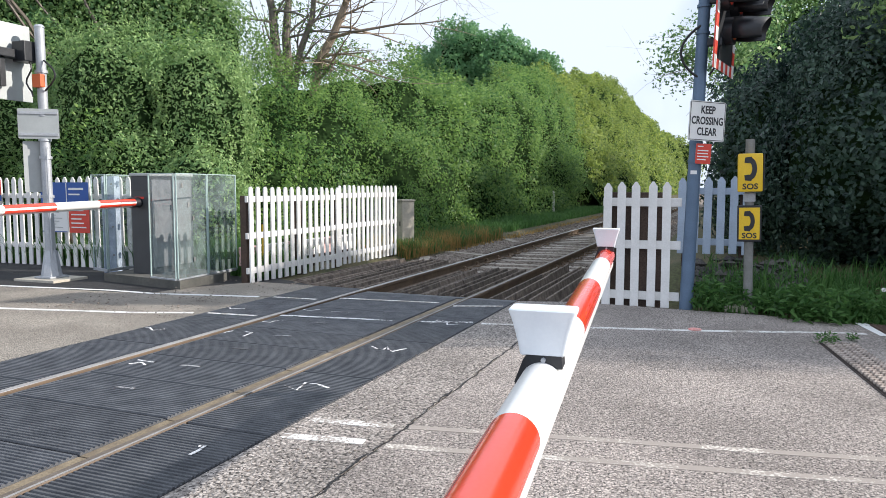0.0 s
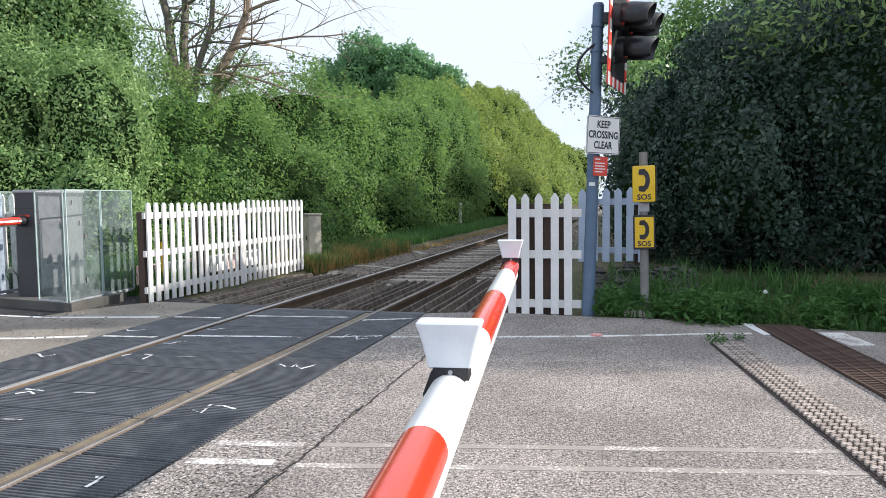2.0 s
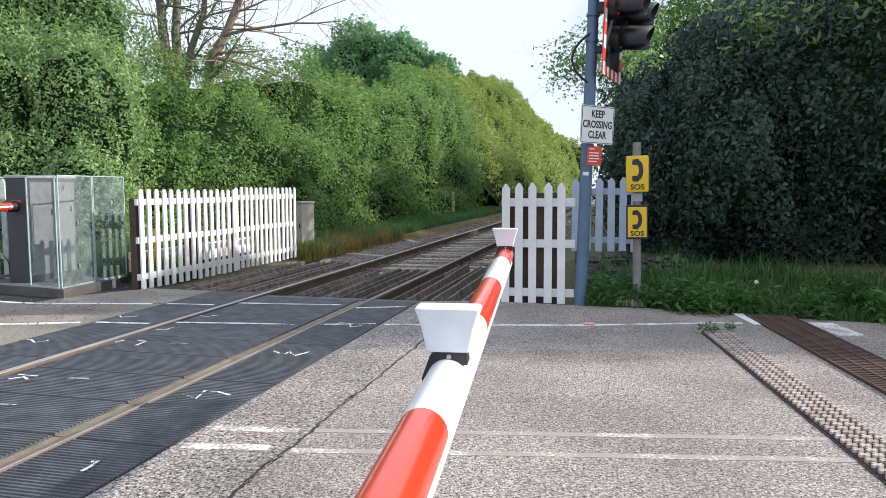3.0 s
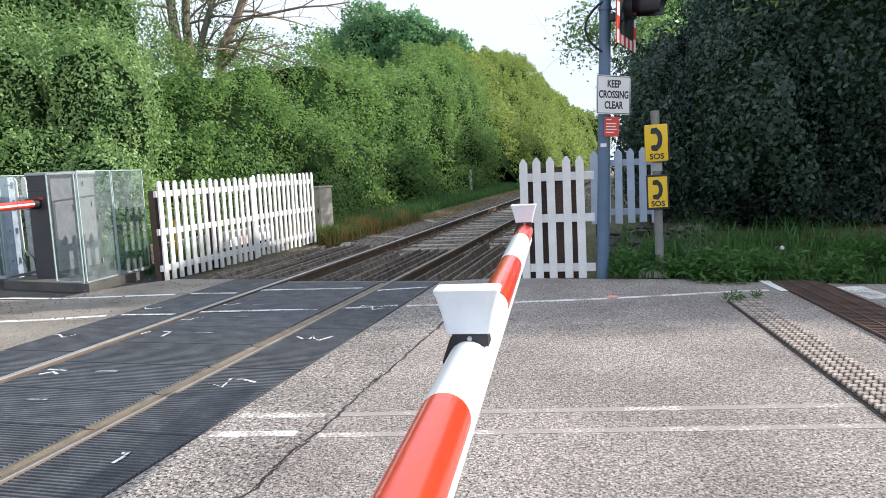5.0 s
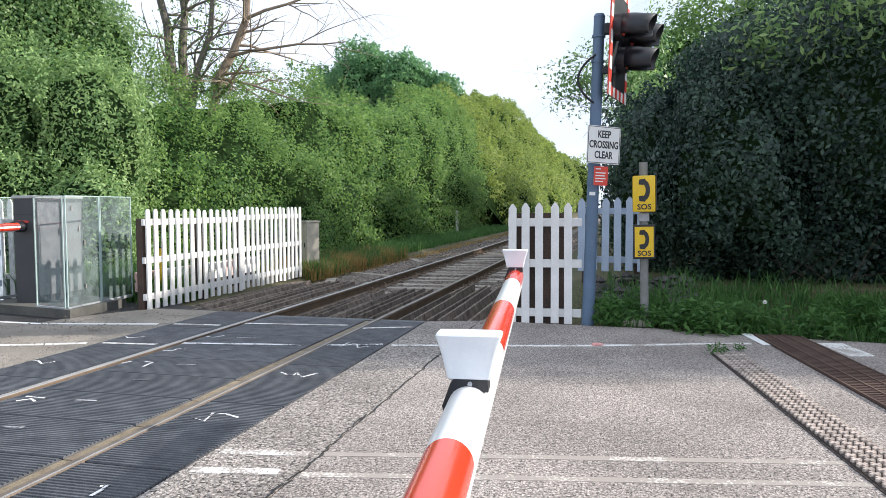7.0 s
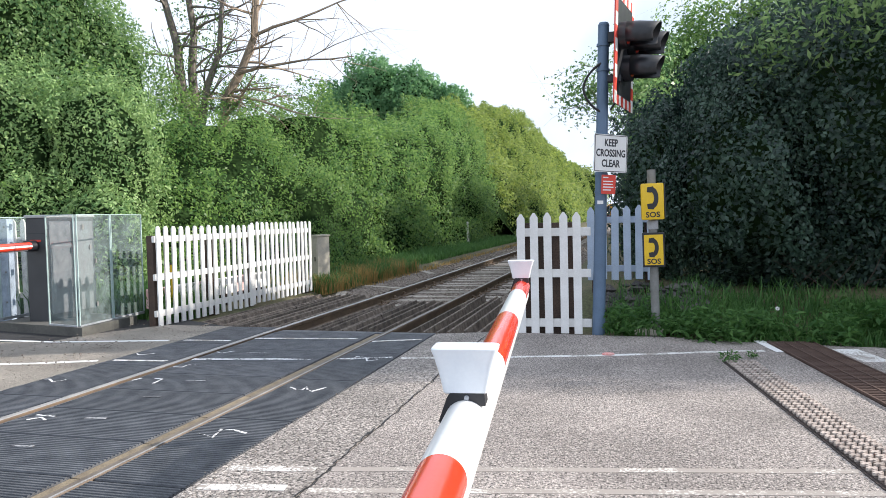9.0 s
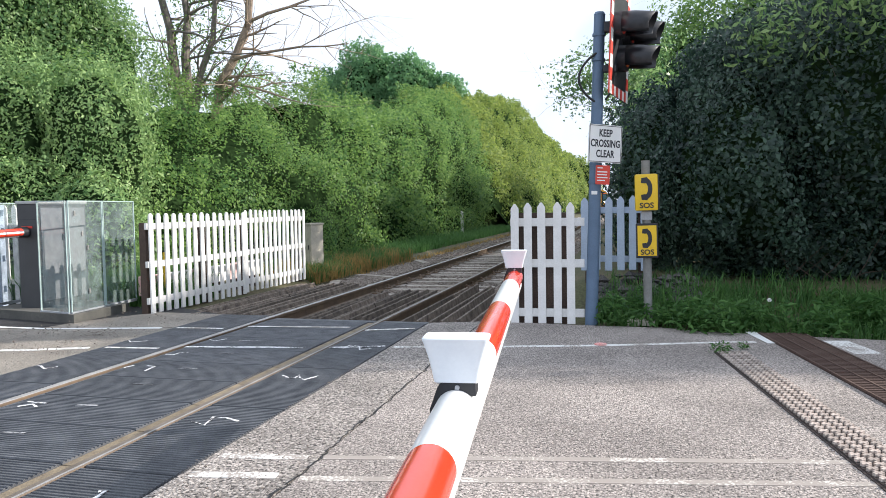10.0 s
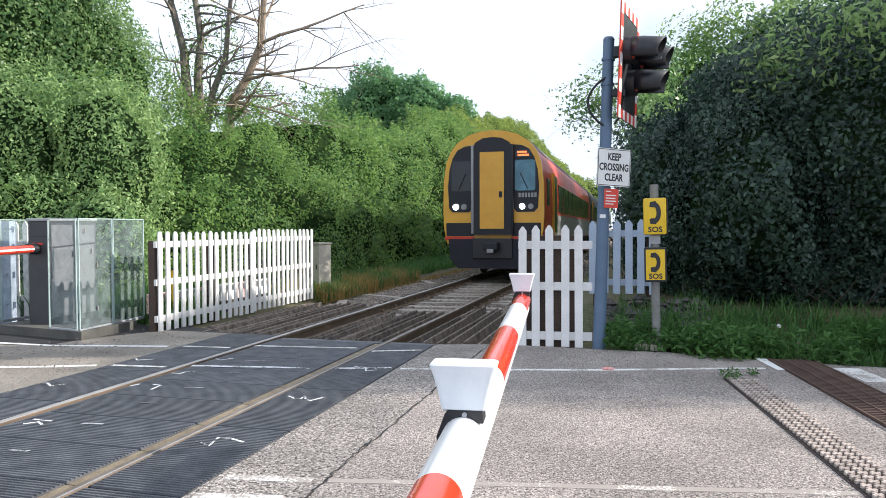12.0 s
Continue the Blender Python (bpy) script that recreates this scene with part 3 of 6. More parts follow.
def crossing_panels():
    deck = thing("crossing_deck", pose(0, 0, 0), "black ribbed rubber level crossing panels between the rails", "crossing deck", kind="structure")
    inner = as_mesh("panel", ribbed(-1.505 + 0.115, -0.125, PITCH, 19), M_RUBBER)
    edge = as_mesh("edge_strip", box(-0.122, -0.046, 0.004, PITCH - 0.004, -0.12, -0.008, 0.006), M_FLANGE)
    edge2 = as_mesh("edge_strip", box(-1.505 + 0.046, -1.505 + 0.112, 0.004, PITCH - 0.004, -0.12, -0.012, 0.006), M_RUBBER)
    outer = as_mesh("panel", ribbed(0.045, 0.605, PITCH * 2, 38), M_RUBBER)
    outer2 = as_mesh("panel", ribbed(-2.255, -1.505 - 0.045, PITCH * 2, 38), M_RUBBER)
    for n in range(-9, 9):
        for name, me in (("panel", inner), ("edge_strip", edge), ("edge_strip", edge2)):
            o = new(name, me)
            o.parent = deck
            o.location = (0, FIRST + n * PITCH, 0)
    for k, y in enumerate([4.365 + 1.212 * i for i in range(-6, 3)]):
        for me in (outer, outer2):
            o = new("panel", me)
            o.parent = deck
            o.location = (0, y + (0 if me is outer else 0.3), 0)
    # sloped ends
    for x0, x1 in ((-2.255, -1.55), (-1.39, -0.05), (0.045, 0.605)):
        a = 8.03 if x0 == -1.39 else 8.02
        part("end_ramp", prism([(a, -0.17), (a, 0.0), (a + 0.1, 0.0), (CROSS_END - 0.03, -0.10), (CROSS_END - 0.03, -0.17)], x1 - x0, lambda u, v, w: (x0 + w, u, v)), M_RUBBER, deck)


crossing_panels()

# sprayed marks on the panels, stroke by stroke
STROKES = (
    [(0.14, 3.99), (0.27, 3.93), (0.23, 4.10), (0.32, 4.10), (0.44, 4.05)],
    [(0.14, 5.27), (0.23, 5.19), (0.28, 5.20), (0.27, 5.30), (0.32, 5.21), (0.38, 5.16), (0.44, 5.30)],
    [(0.22, 6.38), (0.21, 6.58), (0.32, 6.54), (0.39, 6.38), (0.48, 6.46)],
    [(0.41, 2.76), (0.41, 2.83), (0.40, 2.89), (0.37, 2.87)],
    [(-2.22, 5.18), (-2.18, 5.19), (-2.06, 5.10), (-2.00, 5.19)],
    [(-1.38, 5.26), (-1.35, 5.36)],
    [(-1.11, 5.19), (-1.14, 5.36), (-1.22, 5.37)],
    [(-1.38, 5.84), (-1.28, 5.84), (-1.28, 5.95), (-1.18, 5.94)],
    [(-1.29, 4.05), (-1.23, 4.12), (-1.15, 4.07)],
    [(-1.32, 4.17), (-1.14, 4.16)],
    [(-2.22, 6.41), (-2.14, 6.33), (-2.00, 6.43)],
    [(-1.38, 6.60), (-1.29, 6.55), (-1.22, 6.67)],
)
for stroke in STROKES:
    tagged(part("sprayed_mark", ribbon(stroke, 0.02, 0.0075), M_CHALK), "small white sprayed mark on black rubber", "marking", "sprayed marks", "structure")
for x, y, w in ((-0.82, 4.77, 0.17), (-0.82, 4.165, 0.16), (-0.82, 3.54, 0.15), (-0.80, 5.34, 0.17), (-0.81, 5.98, 0.14), (-0.93, 6.60, 0.2)):
    tagged(part("sprayed_mark", ribbon([(x - w / 2, y), (x + w / 2, y + 0.02)], 0.024, 0.0075), M_CHALK_FAINT), "faint short white mark on black rubber", "marking", "sprayed marks", "structure")


def guards():
    rng = np.random.default_rng(5)
    g = thing("trespass_guard", pose(0, 0, 0), "dark weathered triangular timbers laid along the track", "trespass guard", kind="structure")

    def run(x0, x1, count, y0, y1, top, skew=0.0):
        w = (x1 - x0) / count
        for i in range(count):
            xa = x0 + i * w + rng.normal(0, 0.006)
            z = top + rng.normal(0, 0.012)
            ya, yb = y0 + skew * i + rng.normal(0, 0.035), y1 + rng.normal(0, 0.16)
            lean, dip = rng.normal(0, 0.006), rng.normal(0, 0.004)
            peak = rng.uniform(0.56, 0.72)
            prof = [(0.004, -0.2), (w * 0.96, -0.2), (w * 0.96, -0.165), (w * (peak + 0.10), z - 0.006), (w * peak, z), (w * (peak - 0.05), z - 0.004), (0.004, -0.165)]
            cuts = [ya] + ([rng.uniform(ya + 1.2, yb - 1.0)] if rng.random() < 0.55 else []) + [yb]
            for a, b in zip(cuts, cuts[1:]):
                slip = rng.normal(0, 0.006)
                part("timber", prism(prof, b - a - 0.012, lambda u, v, q: (xa + slip + u + lean * (a + q - ya), a + q, v + dip * (a + q - ya) * (v > -0.1))), M_TIMBER, g)

    run(-3.12, -1.62, 9, 8.26, 12.2, 0.0, 0.012)
    run(-1.36, -0.78, 4, 8.32, 11.3, -0.05)
    run(-0.76, -0.12, 4, 8.30, 11.6, -0.015)
    run(0.12, 1.52, 8, 8.20, 12.1, 0.0, -0.01)


guards()


def sleepers():
    y, first = 11.9, None
    rng = np.random.default_rng(19)
    for i in range(60):
        s = first and copy_thing(first, pose(TRACK + rng.normal(0, 0.03), y + rng.normal(0, 0.03), -0.188 + rng.normal(-0.004, 0.008), 0, rng.normal(0, 0.3), rng.normal(0, 0.9)))
        if not first:
            s = first = thing("sleeper", pose(TRACK, y, -0.2), "pale weathered sleeper in stone ballast", "sleeper", "sleepers")
            part("beam", box(-1.28, 1.28, -0.125, 0.125, -0.06, 0.05, 0.008), M_SLEEPER, s)
            for x in (-0.7525, 0.7525):
                part("chair", box(x - 0.16, x + 0.16, -0.09, 0.09, 0.045, 0.075, 0.006), M_RAIL, s, "rusty iron rail chair")
                for e in (-1, 1):
                    pts = [(x + e * (0.11 + 0.03 * math.cos(a)), -0.05 + 0.015 * a, 0.10 + 0.035 * math.sin(a)) for a in [k * 0.9 for k in range(8)]]
                    part("clip", tube(pts, 0.011, 5), M_RAIL, s, "rusty sprung rail clip")
        y += 0.70


sleepers()


def stones(name, boxes, count, size, material, label, seed, z, heap=0.0):
    """Loose angular stones in one mesh."""
    rng = np.random.default_rng(seed)
    base = np.array([(1, 0, 0), (-0.8, 0.2, 0.1), (0.1, 1, 0), (0, -0.9, 0.2), (0.1, 0.1, 0.8), (0, 0, -0.7)])
    faces = [(0, 2, 4), (2, 1, 4), (1, 3, 4), (3, 0, 4), (2, 0, 5), (1, 2, 5), (3, 1, 5), (0, 3, 5)]
    vs, fs = [], []
    for k in range(count):
        x0, x1, y0, y1 = boxes[int(rng.integers(len(boxes)))]
        c = np.array((rng.uniform(x0, x1), y0 + (y1 - y0) * rng.random() ** 1.6, z + rng.uniform(-0.01, 0.03)))
        c[2] += heap * rng.random() * (c[1] - y0) / (y1 - y0)
        a = rng.uniform(0, 6.28)
        m = np.array([(math.cos(a), -math.sin(a), 0), (math.sin(a), math.cos(a), 0), (0, 0, 1)])
        v = (base * rng.uniform(0.7, 1.25, (6, 3))) @ m.T * size * rng.uniform(0.6, 1.4) * (1, 1, 0.8) + c
        o = len(vs)
        vs += v.tolist()
        fs += [tuple(i + o for i in f) for f in faces]
    me = bpy.data.meshes.new(name)
    me.from_pydata(vs, [], fs)
    me.materials.append(material)
    return tagged(new(name, me), label, "stones", kind="stuff")


stones("ballast", [(-3.0, -2.1, 12.0, 60), (0.6, 1.5, 12.0, 60), (-2.9, -2.1, 12.3, 20)], 8500, 0.036, M_BALLAST, "loose grey-brown ballast stones along the track", 3, -0.160)
stones("ballast_between", [(-2.15, -1.6, 12.0, 60), (-1.42, -0.08, 11.4, 60), (0.08, 0.65, 12.0, 60), (-1.42, -0.08, 11.4, 22)], 10000, 0.034, M_BALLAST, "loose grey-brown ballast stones between the sleepers", 13, -0.187)
stones("spilled_ballast", [(-3.2, -1.6, 8.25, 12.2), (-1.4, -0.1, 8.3, 11.6), (0.1, 1.55, 8.2, 12.1)], 420, 0.016, M_BALLAST, "small stones lodged between the timbers", 16, -0.13)
stones("apron_grit", [(-3.9, -2.4, 6.6, 8.3), (-4.6, -2.4, 5.7, 6.9)], 320, 0.012, M_BALLAST, "small loose stones on the beige apron", 17, 0.004)
stones("rubble", [(2.45, 3.8, 9.1, 9.8)], 420, 0.085, M_RUBBLE, "heap of loose grey stones, toned darker for shade, below the pale fence", 4, 0.16, 0.30)
stones("grit", [(0.62, 1.2, 2.4, 8.0), (1.3, 6, 7.2, 7.9), (-2.9, -2.3, 4.5, 7), (2.4, 5.5, 7.8, 8.2)], 420, 0.007, M_BALLAST, "small loose grit on the road surface", 6, 0.001)
for x, y, a in ((-2.75, 13.2, 20), (-2.4, 14.8, 65), (-2.6, 19.0, 30)):
    plank = thing("loose_plank", pose(x, y, -0.14, 0, 0, a), "pale loose board lying on ballast", "plank", "loose planks")
    part("board", box(-0.1, 0.1, -0.6, 0.6, -0.02, 0.03, 0.006), M_SLEEPER, plank)

# ---- fences ----


def picket_outline(w, h, pointed):
    if pointed:
        return [(-w / 2, 0), (w / 2, 0), (w / 2, h - 0.055), (0.010, h), (-0.010, h), (-w / 2, h - 0.055)]
    arc = [(w / 2 * math.cos(a), h - w * 0.75 + w * 0.75 * math.sin(a)) for a in [math.pi * k / 8 for k in range(9)]]
    return [(-w / 2, 0), (w / 2, 0)] + arc


def picket_fence(name, m, length, count, w, h, rails, material, label, pointed, posts, seed, zbase=0.0, over=0.06, rail_h=0.085, skip=()):
    """A run of pickets along local x; the front faces local -y."""
    rng = np.random.default_rng(seed)
    f = thing(name, m, label, "fence", kind="")
    me = as_mesh("picket", prism(picket_outline(w, h, pointed), 0.022, lambda u, v, q: (u, -q, v)), material)
    for i in range(count):
        if i in skip:
            continue
        o = new("picket", me)
        o.parent = f
        o.matrix_basis = pose(length * i / (count - 1) + rng.normal(0, 0.003), 0, zbase + rng.normal(0, 0.006), 0, rng.normal(0, 0.35), 0)
    for z in rails:
        o0, o1 = over if hasattr(over, "__len__") else (over, over)
        part("rail", box(-o0, length + o1, 0.002, 0.045, z - rail_h / 2, z + rail_h / 2, 0.006), material, f)
    for x in posts:
        part("post", box(x - 0.055, x + 0.055, 0.048, 0.15, -0.3, h - 0.12, 0.008), M_POST, f, "dark brown timber post")
    return f


LF_Y0, LF_Y1 = 8.22, 12.72
picket_fence("picket_fence", pose(-3.26, LF_Y0, 0.0, 0, 0, 90 - 1.5), 2.28, 15, 0.078, 1.34, (0.17, 0.66, 1.17), M_WHITE, "bright white round-topped picket fence panel beside the track", False, (0.02, 1.3), 1)
picket_fence("picket_fence", pose(-3.2, LF_Y0 + 2.36, 0.01, 0, 0, 90 - 0.6), 2.14, 14, 0.078, 1.36, (0.17, 0.66, 1.19), M_WHITE, "bright white round-topped picket fence panel beside the track", False, (0.02, 2.1), 2)
picket_fence("picket_fence", pose(1.615, 8.28, 0.0, 0, 0, 2), 0.66, 5, 0.092, 1.41, (0.12, 0.70, 1.18), M_WHITE, "white picket fence panel on dark posts by the signal pole", True, (0.083, 0.247, 0.412, 0.577), 3, 0.0, (0.045, 0.15), 0.095)
picket_fence("picket_fence", pose(2.36, 9.75, 0.50, 0, 0, -4), 0.78, 6, 0.095, 0.98, (0.15, 0.80), M_PALE, "white picket fence above loose stones, its shade put in as pale blue", True, (0.05, 0.74), 5)
picket_fence("picket_fence", pose(-11.5, 8.75, -0.02, 0, 0, 1.2), 6.1, 37, 0.085, 1.52, (0.35, 1.2), M_WHITE, "long white pointed picket fence behind the footway", True, (0.1, 2.0, 4.0, 6.0), 6)

# ---- barrier booms ----


def boom(name, m, bands, end, lamps, label, r0=0.05, r1=0.05, mat_order=(M_BOOMR, M_BOOMW), stripe=False):
    """A barrier boom along local y, with painted bands from y to y."""
    b = thing(name, m, label, "barrier boom")
    for k, (a, c) in enumerate(zip(bands, bands[1:])):
        own = tube([(0, a, 0), (0, c, 0)], [r0, r0], 28)
        part("band", own, mat_order[k % 2], b, "red band" if (k + (mat_order[0] is M_BOOMW)) % 2 == 0 else "white band", True)
    part("stiffener", box(0.020, 0.042, bands[0], bands[-1], -0.064, -0.038, 0.004), M_BOOMW, b, "white strip along the underside")
    if stripe:
        part("white_stripe", box(-0.0535, -0.046, bands[0], bands[-1], -0.013, 0.013, 0.002), M_BOOMW, b, "white stripe along the side")
    part("end_cap", tube([(0, bands[-1], 0), (0, bands[-1] + 0.012, 0)], [r0, r0 * 0.9], 24), M_BLACK, b)
    for y in lamps:
        # flared shell, open to the road side
        bm = bmesh.new()
        zs = [(0.0, 0.049, 0.026), (0.004, 0.053, 0.030), (0.03, 0.058, 0.032), (0.06, 0.065, 0.034), (0.09, 0.074, 0.037), (0.103, 0.0790, 0.040), (0.109, 0.0800, 0.041), (0.112, 0.077, 0.038)]
        rings = []
        for z, wx, wy in zs:
            ring = []
            for k in range(24):
                a = 2 * math.pi * k / 24
                cx, cy = math.cos(a), math.sin(a)
                e = 0.22
                ring.append(bm.verts.new((wx * math.copysign(abs(cx) ** e, cx), wy * math.copysign(abs(cy) ** e, cy), z)))
            rings.append(ring)
        for a, c in zip(rings, rings[1:]):
            for k in range(24):
                bm.faces.new((a[k], a[(k + 1) % 24], c[(k + 1) % 24], c[k]))
        bm.faces.new(rings[0][::-1])
        bm.faces.new(rings[-1])
        bmesh.ops.translate(bm, verts=bm.verts, vec=(0, y, 0.063))
        lamp = part("lamp", bm, M_LAMPW, b, "flared white boom lamp", True)
        clamp = prism([(-0.058, -0.03), (-0.064, 0.0), (-0.044, 0.055), (-0.036, 0.066), (0.046, 0.066), (0.048, 0.036), (0.036, 0.036), (0.0, 0.052), (-0.036, 0.036), (-0.05, 0.01), (-0.05, -0.03)], 0.06, lambda u, v, w: (u, y - 0.03 + w, v))
        part("clamp", clamp, M_BLACK, b, "black lamp clamp")
        part("bolt", tube([(0.004, y - 0.036, 0.056), (0.004, y - 0.028, 0.056)], 0.006, 8), M_GALV, b)
        part("lens", tube([(0, y + 0.02, 0.11), (0, y + 0.055, 0.11)], [0.03, 0.03], 16), M_SIGNR, b, "red lens")
    return b


AX = Vector((2.26 - 2.5, 3.9 - 1.27, 0.0))
BOOM_YAW = math.degrees(math.atan2(-AX.x, AX.y))
BOOM_M = Matrix.Translation((2.494, 1.27, 0.878)) @ pose(0, 0, 0, 0.75, 0, BOOM_YAW + 0.35)
boom("barrier_boom", BOOM_M, [-2.2, -1.5, -0.8, -0.015, 0.97, 1.81, 2.66, 3.22], 3.22, (0.385, 3.14), "red and white banded barrier boom lowered across the road", mat_order=(M_BOOMR, M_BOOMW))


def machine(name, m, label):
    """Barrier machine: a tall steel box on a plinth with the boom's pivot."""
    c = thing(name, m, label, "barrier machine")
    part("body", box(-0.32, 0.0, 0.0, 0.88, 0.1, 1.49, 0.012), M_CAB, c)
    part("lid", box(-0.335, 0.015, -0.015, 0.895, 1.49, 1.53, 0.012), M_BACK, c, "grey weathered lid")
    # this side's sunlight and reflection are put in as a lighter grey
    part("side_panel", box(0.002, 0.012, 0.05, 0.42, 0.2, 1.44, 0.003), M_CABLIGHT, c, "door panel coloured lighter as the lit side")
    part("side_panel", box(0.002, 0.012, 0.46, 0.84, 0.2, 1.44, 0.003), M_CABLIGHT, c, "door panel coloured lighter as the lit side")
    part("lock", box(0.012, 0.03, 0.40, 0.43, 1.0, 1.08, 0.003), M_BLACK, c)
    part("seam", box(-0.322, 0.001, -0.003, 0.0, 1.28, 1.287), M_BLACK, c)
    part("pivot", tube([(-0.18, -0.16, 1.12), (-0.18, 0.02, 1.12)], [0.07, 0.075], 16), M_BLACK, c, "black boom pivot", True)
    part("badge", box(-0.25, -0.08, -0.006, -0.001, 1.17, 1.2), M_SIGNR, c, "small red plate")
    return c


machine("barrier_machine", pose(-4.62, 7.76, 0.0), "dark grey barrier machine cabinet inside clear screens")
machine("barrier_machine", Matrix.Translation((2.53, -1.1, -0.22)) @ pose(0, 0, 0, 0, 0, 180 + BOOM_YAW), "dark grey barrier machine cabinet beside the road")
boom("barrier_boom", Matrix.Translation((-4.64, 7.6, 1.13)) @ pose(0, 0, 0, -0.9, 0, 180 + 10), [0.12, 0.85, 1.6, 2.35, 3.1, 3.85], 3.85, (2.9,), "red and white striped barrier boom lowered beyond the track", 0.05, 0.05, (M_BOOMR, M_BOOMW), True)


def screens():
    s = thing("machine_screen", pose(0, 0, 0), "clear polycarbonate screens round the barrier machine", "screen")
    part("base_slab", prism([(-5.35, 7.62), (-3.72, 7.32), (-3.78, 8.42), (-5.3, 8.75)], 0.12, lambda u, v, w: (u, v, w - 0.01)), M_SLAB, s, "dark concrete base slab")
    runs = [((-3.8, 7.38), (-3.86, 8.05)), ((-3.86, 8.06), (-3.95, 8.80)), ((-4.36, 7.49), (-3.82, 7.37)), ((-5.95, 8.0), (-5.55, 7.88)), ((-5.55, 7.90), (-5.62, 8.66))]
    for (xa, ya), (xb, yb) in runs:
        a, b = Vector((xa, ya, 0)), Vector((xb, yb, 0))
        d = (b - a).normalized()
        nrm = Vector((-d.y, d.x, 0))
        def slabbed(p0, p1, z0, z1, t):
            bm = bmesh.new()
            v = [bm.verts.new(q) for q in (p0 - nrm * t, p1 - nrm * t, p1 + nrm * t, p0 + nrm * t)]
            bottom = [bm.verts.new(q.co + Vector((0, 0, z0))) for q in v]
            top = [bm.verts.new(q.co + Vector((0, 0, z1))) for q in v]
            bmesh.ops.delete(bm, geom=v, context="VERTS")
            bm.faces.new(bottom[::-1])
            bm.faces.new(top)
            for i in range(4):
                j = (i + 1) % 4
                bm.faces.new((bottom[i], bottom[j], top[j], top[i]))
            return bm
        pane = part("pane", slabbed(a + d * 0.016, b - d * 0.016, 0.13, 1.505, 0.004), M_GLASS, s, "dusty clear pane")
        pane.visible_shadow = False
        part("edge", slabbed(a, a + d * 0.014, 0.11, 1.52, 0.008), M_GLASSEDGE, s, "greenish pane edge")
        part("edge", slabbed(b - d * 0.014, b, 0.11, 1.52, 0.008), M_GLASSEDGE, s, "greenish pane edge")
        part("top_edge", slabbed(a, b, 1.507, 1.52, 0.009), M_GLASSEDGE, s, "greenish pane edge")
        part("foot_rail", slabbed(a, b, 0.09, 0.128, 0.014), M_GALV, s, "thin metal foot rail")
    for x, y, z in ((-3.80, 7.48, 1.36), (-3.82, 7.62, 1.10), (-3.83, 7.72, 0.92), (-3.83, 7.72, 0.36)):
        part("hinge", box(x + 0.01, x + 0.022, y - 0.012, y + 0.012, z - 0.03, z + 0.03, 0.003), M_GREYPOST, s)


screens()


def utility_box(m, w, d, h, material, label, name="equipment_cabinet"):
    c = thing(name, m, label, "cabinet")
    part("body", box(-w / 2, w / 2, -d / 2, d / 2, 0.0, h, 0.012), material, c)
    part("lid", box(-w / 2 - 0.02, w / 2 + 0.02, -d / 2 - 0.02, d / 2 + 0.02, h, h + 0.04, 0.01), material, c)
    part("door", box(-w / 2 + 0.03, w / 2 - 0.03, -d / 2 - 0.01, -d / 2 - 0.001, 0.08, h - 0.06, 0.003), material, c)
    part("handle", box(w / 2 - 0.09, w / 2 - 0.07, -d / 2 - 0.03, -d / 2 - 0.01, h * 0.5, h * 0.5 + 0.1, 0.004), M_BLACK, c)
    return c




def gate_post(m):
    """A pale steel channel post with hinge plates, behind the clear screens."""
    g = thing("gate_post", m, "pale blue-white steel gate post with hinge plates", "post")
    part("web", box(-0.11, 0.11, -0.006, 0.006, 0.0, 1.5, 0.002), M_PALE, g)
    for x in (-0.11, 0.11):
        part("flange", box(x - 0.008, x + 0.008, -0.07, 0.05, 0.0, 1.5, 0.003), M_PALE, g)
    for z in (0.28, 0.72, 1.12, 1.38):
        part("hinge_plate", box(-0.05, 0.16, -0.02, -0.007, z - 0.045, z + 0.045, 0.004), M_PALE, g)
        part("bolt", tube([(0.03, -0.03, z), (0.03, -0.019, z)], 0.014, 8), M_GREYPOST, g)


gate_post(pose(-5.98, 8.40, 0.0, 0, 0, 6))
utility_box(pose(-10.6, 9.25, -0.01), 0.5, 0.4, 1.85, M_GALV, "tall grey cabinet behind the white fence")
utility_box(pose(-3.99, 15.0, -0.1, 0, 0, -35), 0.30, 0.32, 1.12, M_CONC, "pale stained concrete box by the hedge", "concrete_box")


def stored_boards():
    """Faded boards and a yellow marker stacked behind the trackside fence."""
    pink = mat("faded_pink_paint", (0.62, 0.36, 0.34), (0.72, 0.58, 0.55), 4, 0.7, 0, 0.2, 60, 0.1)
    s = thing("stored_boards", pose(-3.85, 8.75, 0.0), "faded white and pink boards lying behind the fence", "boards")
    for k in range(6):
        part("board", box(-0.03, 0.03, 0.58 * k, 0.58 * k + 0.57, 0.16, 0.44, 0.01), M_WHITE if k % 2 else pink, s)
        part("bearer", box(-0.1, 0.1, 0.58 * k + 0.2, 0.58 * k + 0.3, -0.05, 0.16, 0.008), M_POST, s)
    y = thing("marker_stake", pose(-3.6, 9.0, 0.0), "short yellow marker stake behind the fence", "stake")
    part("stake", box(-0.02, 0.02, -0.03, 0.03, -0.1, 0.78, 0.006), M_YELLOW, y)
    part("cap", box(-0.024, 0.024, -0.034, 0.034, 0.78, 0.80, 0.004), M_BLACK, y)


stored_boards()


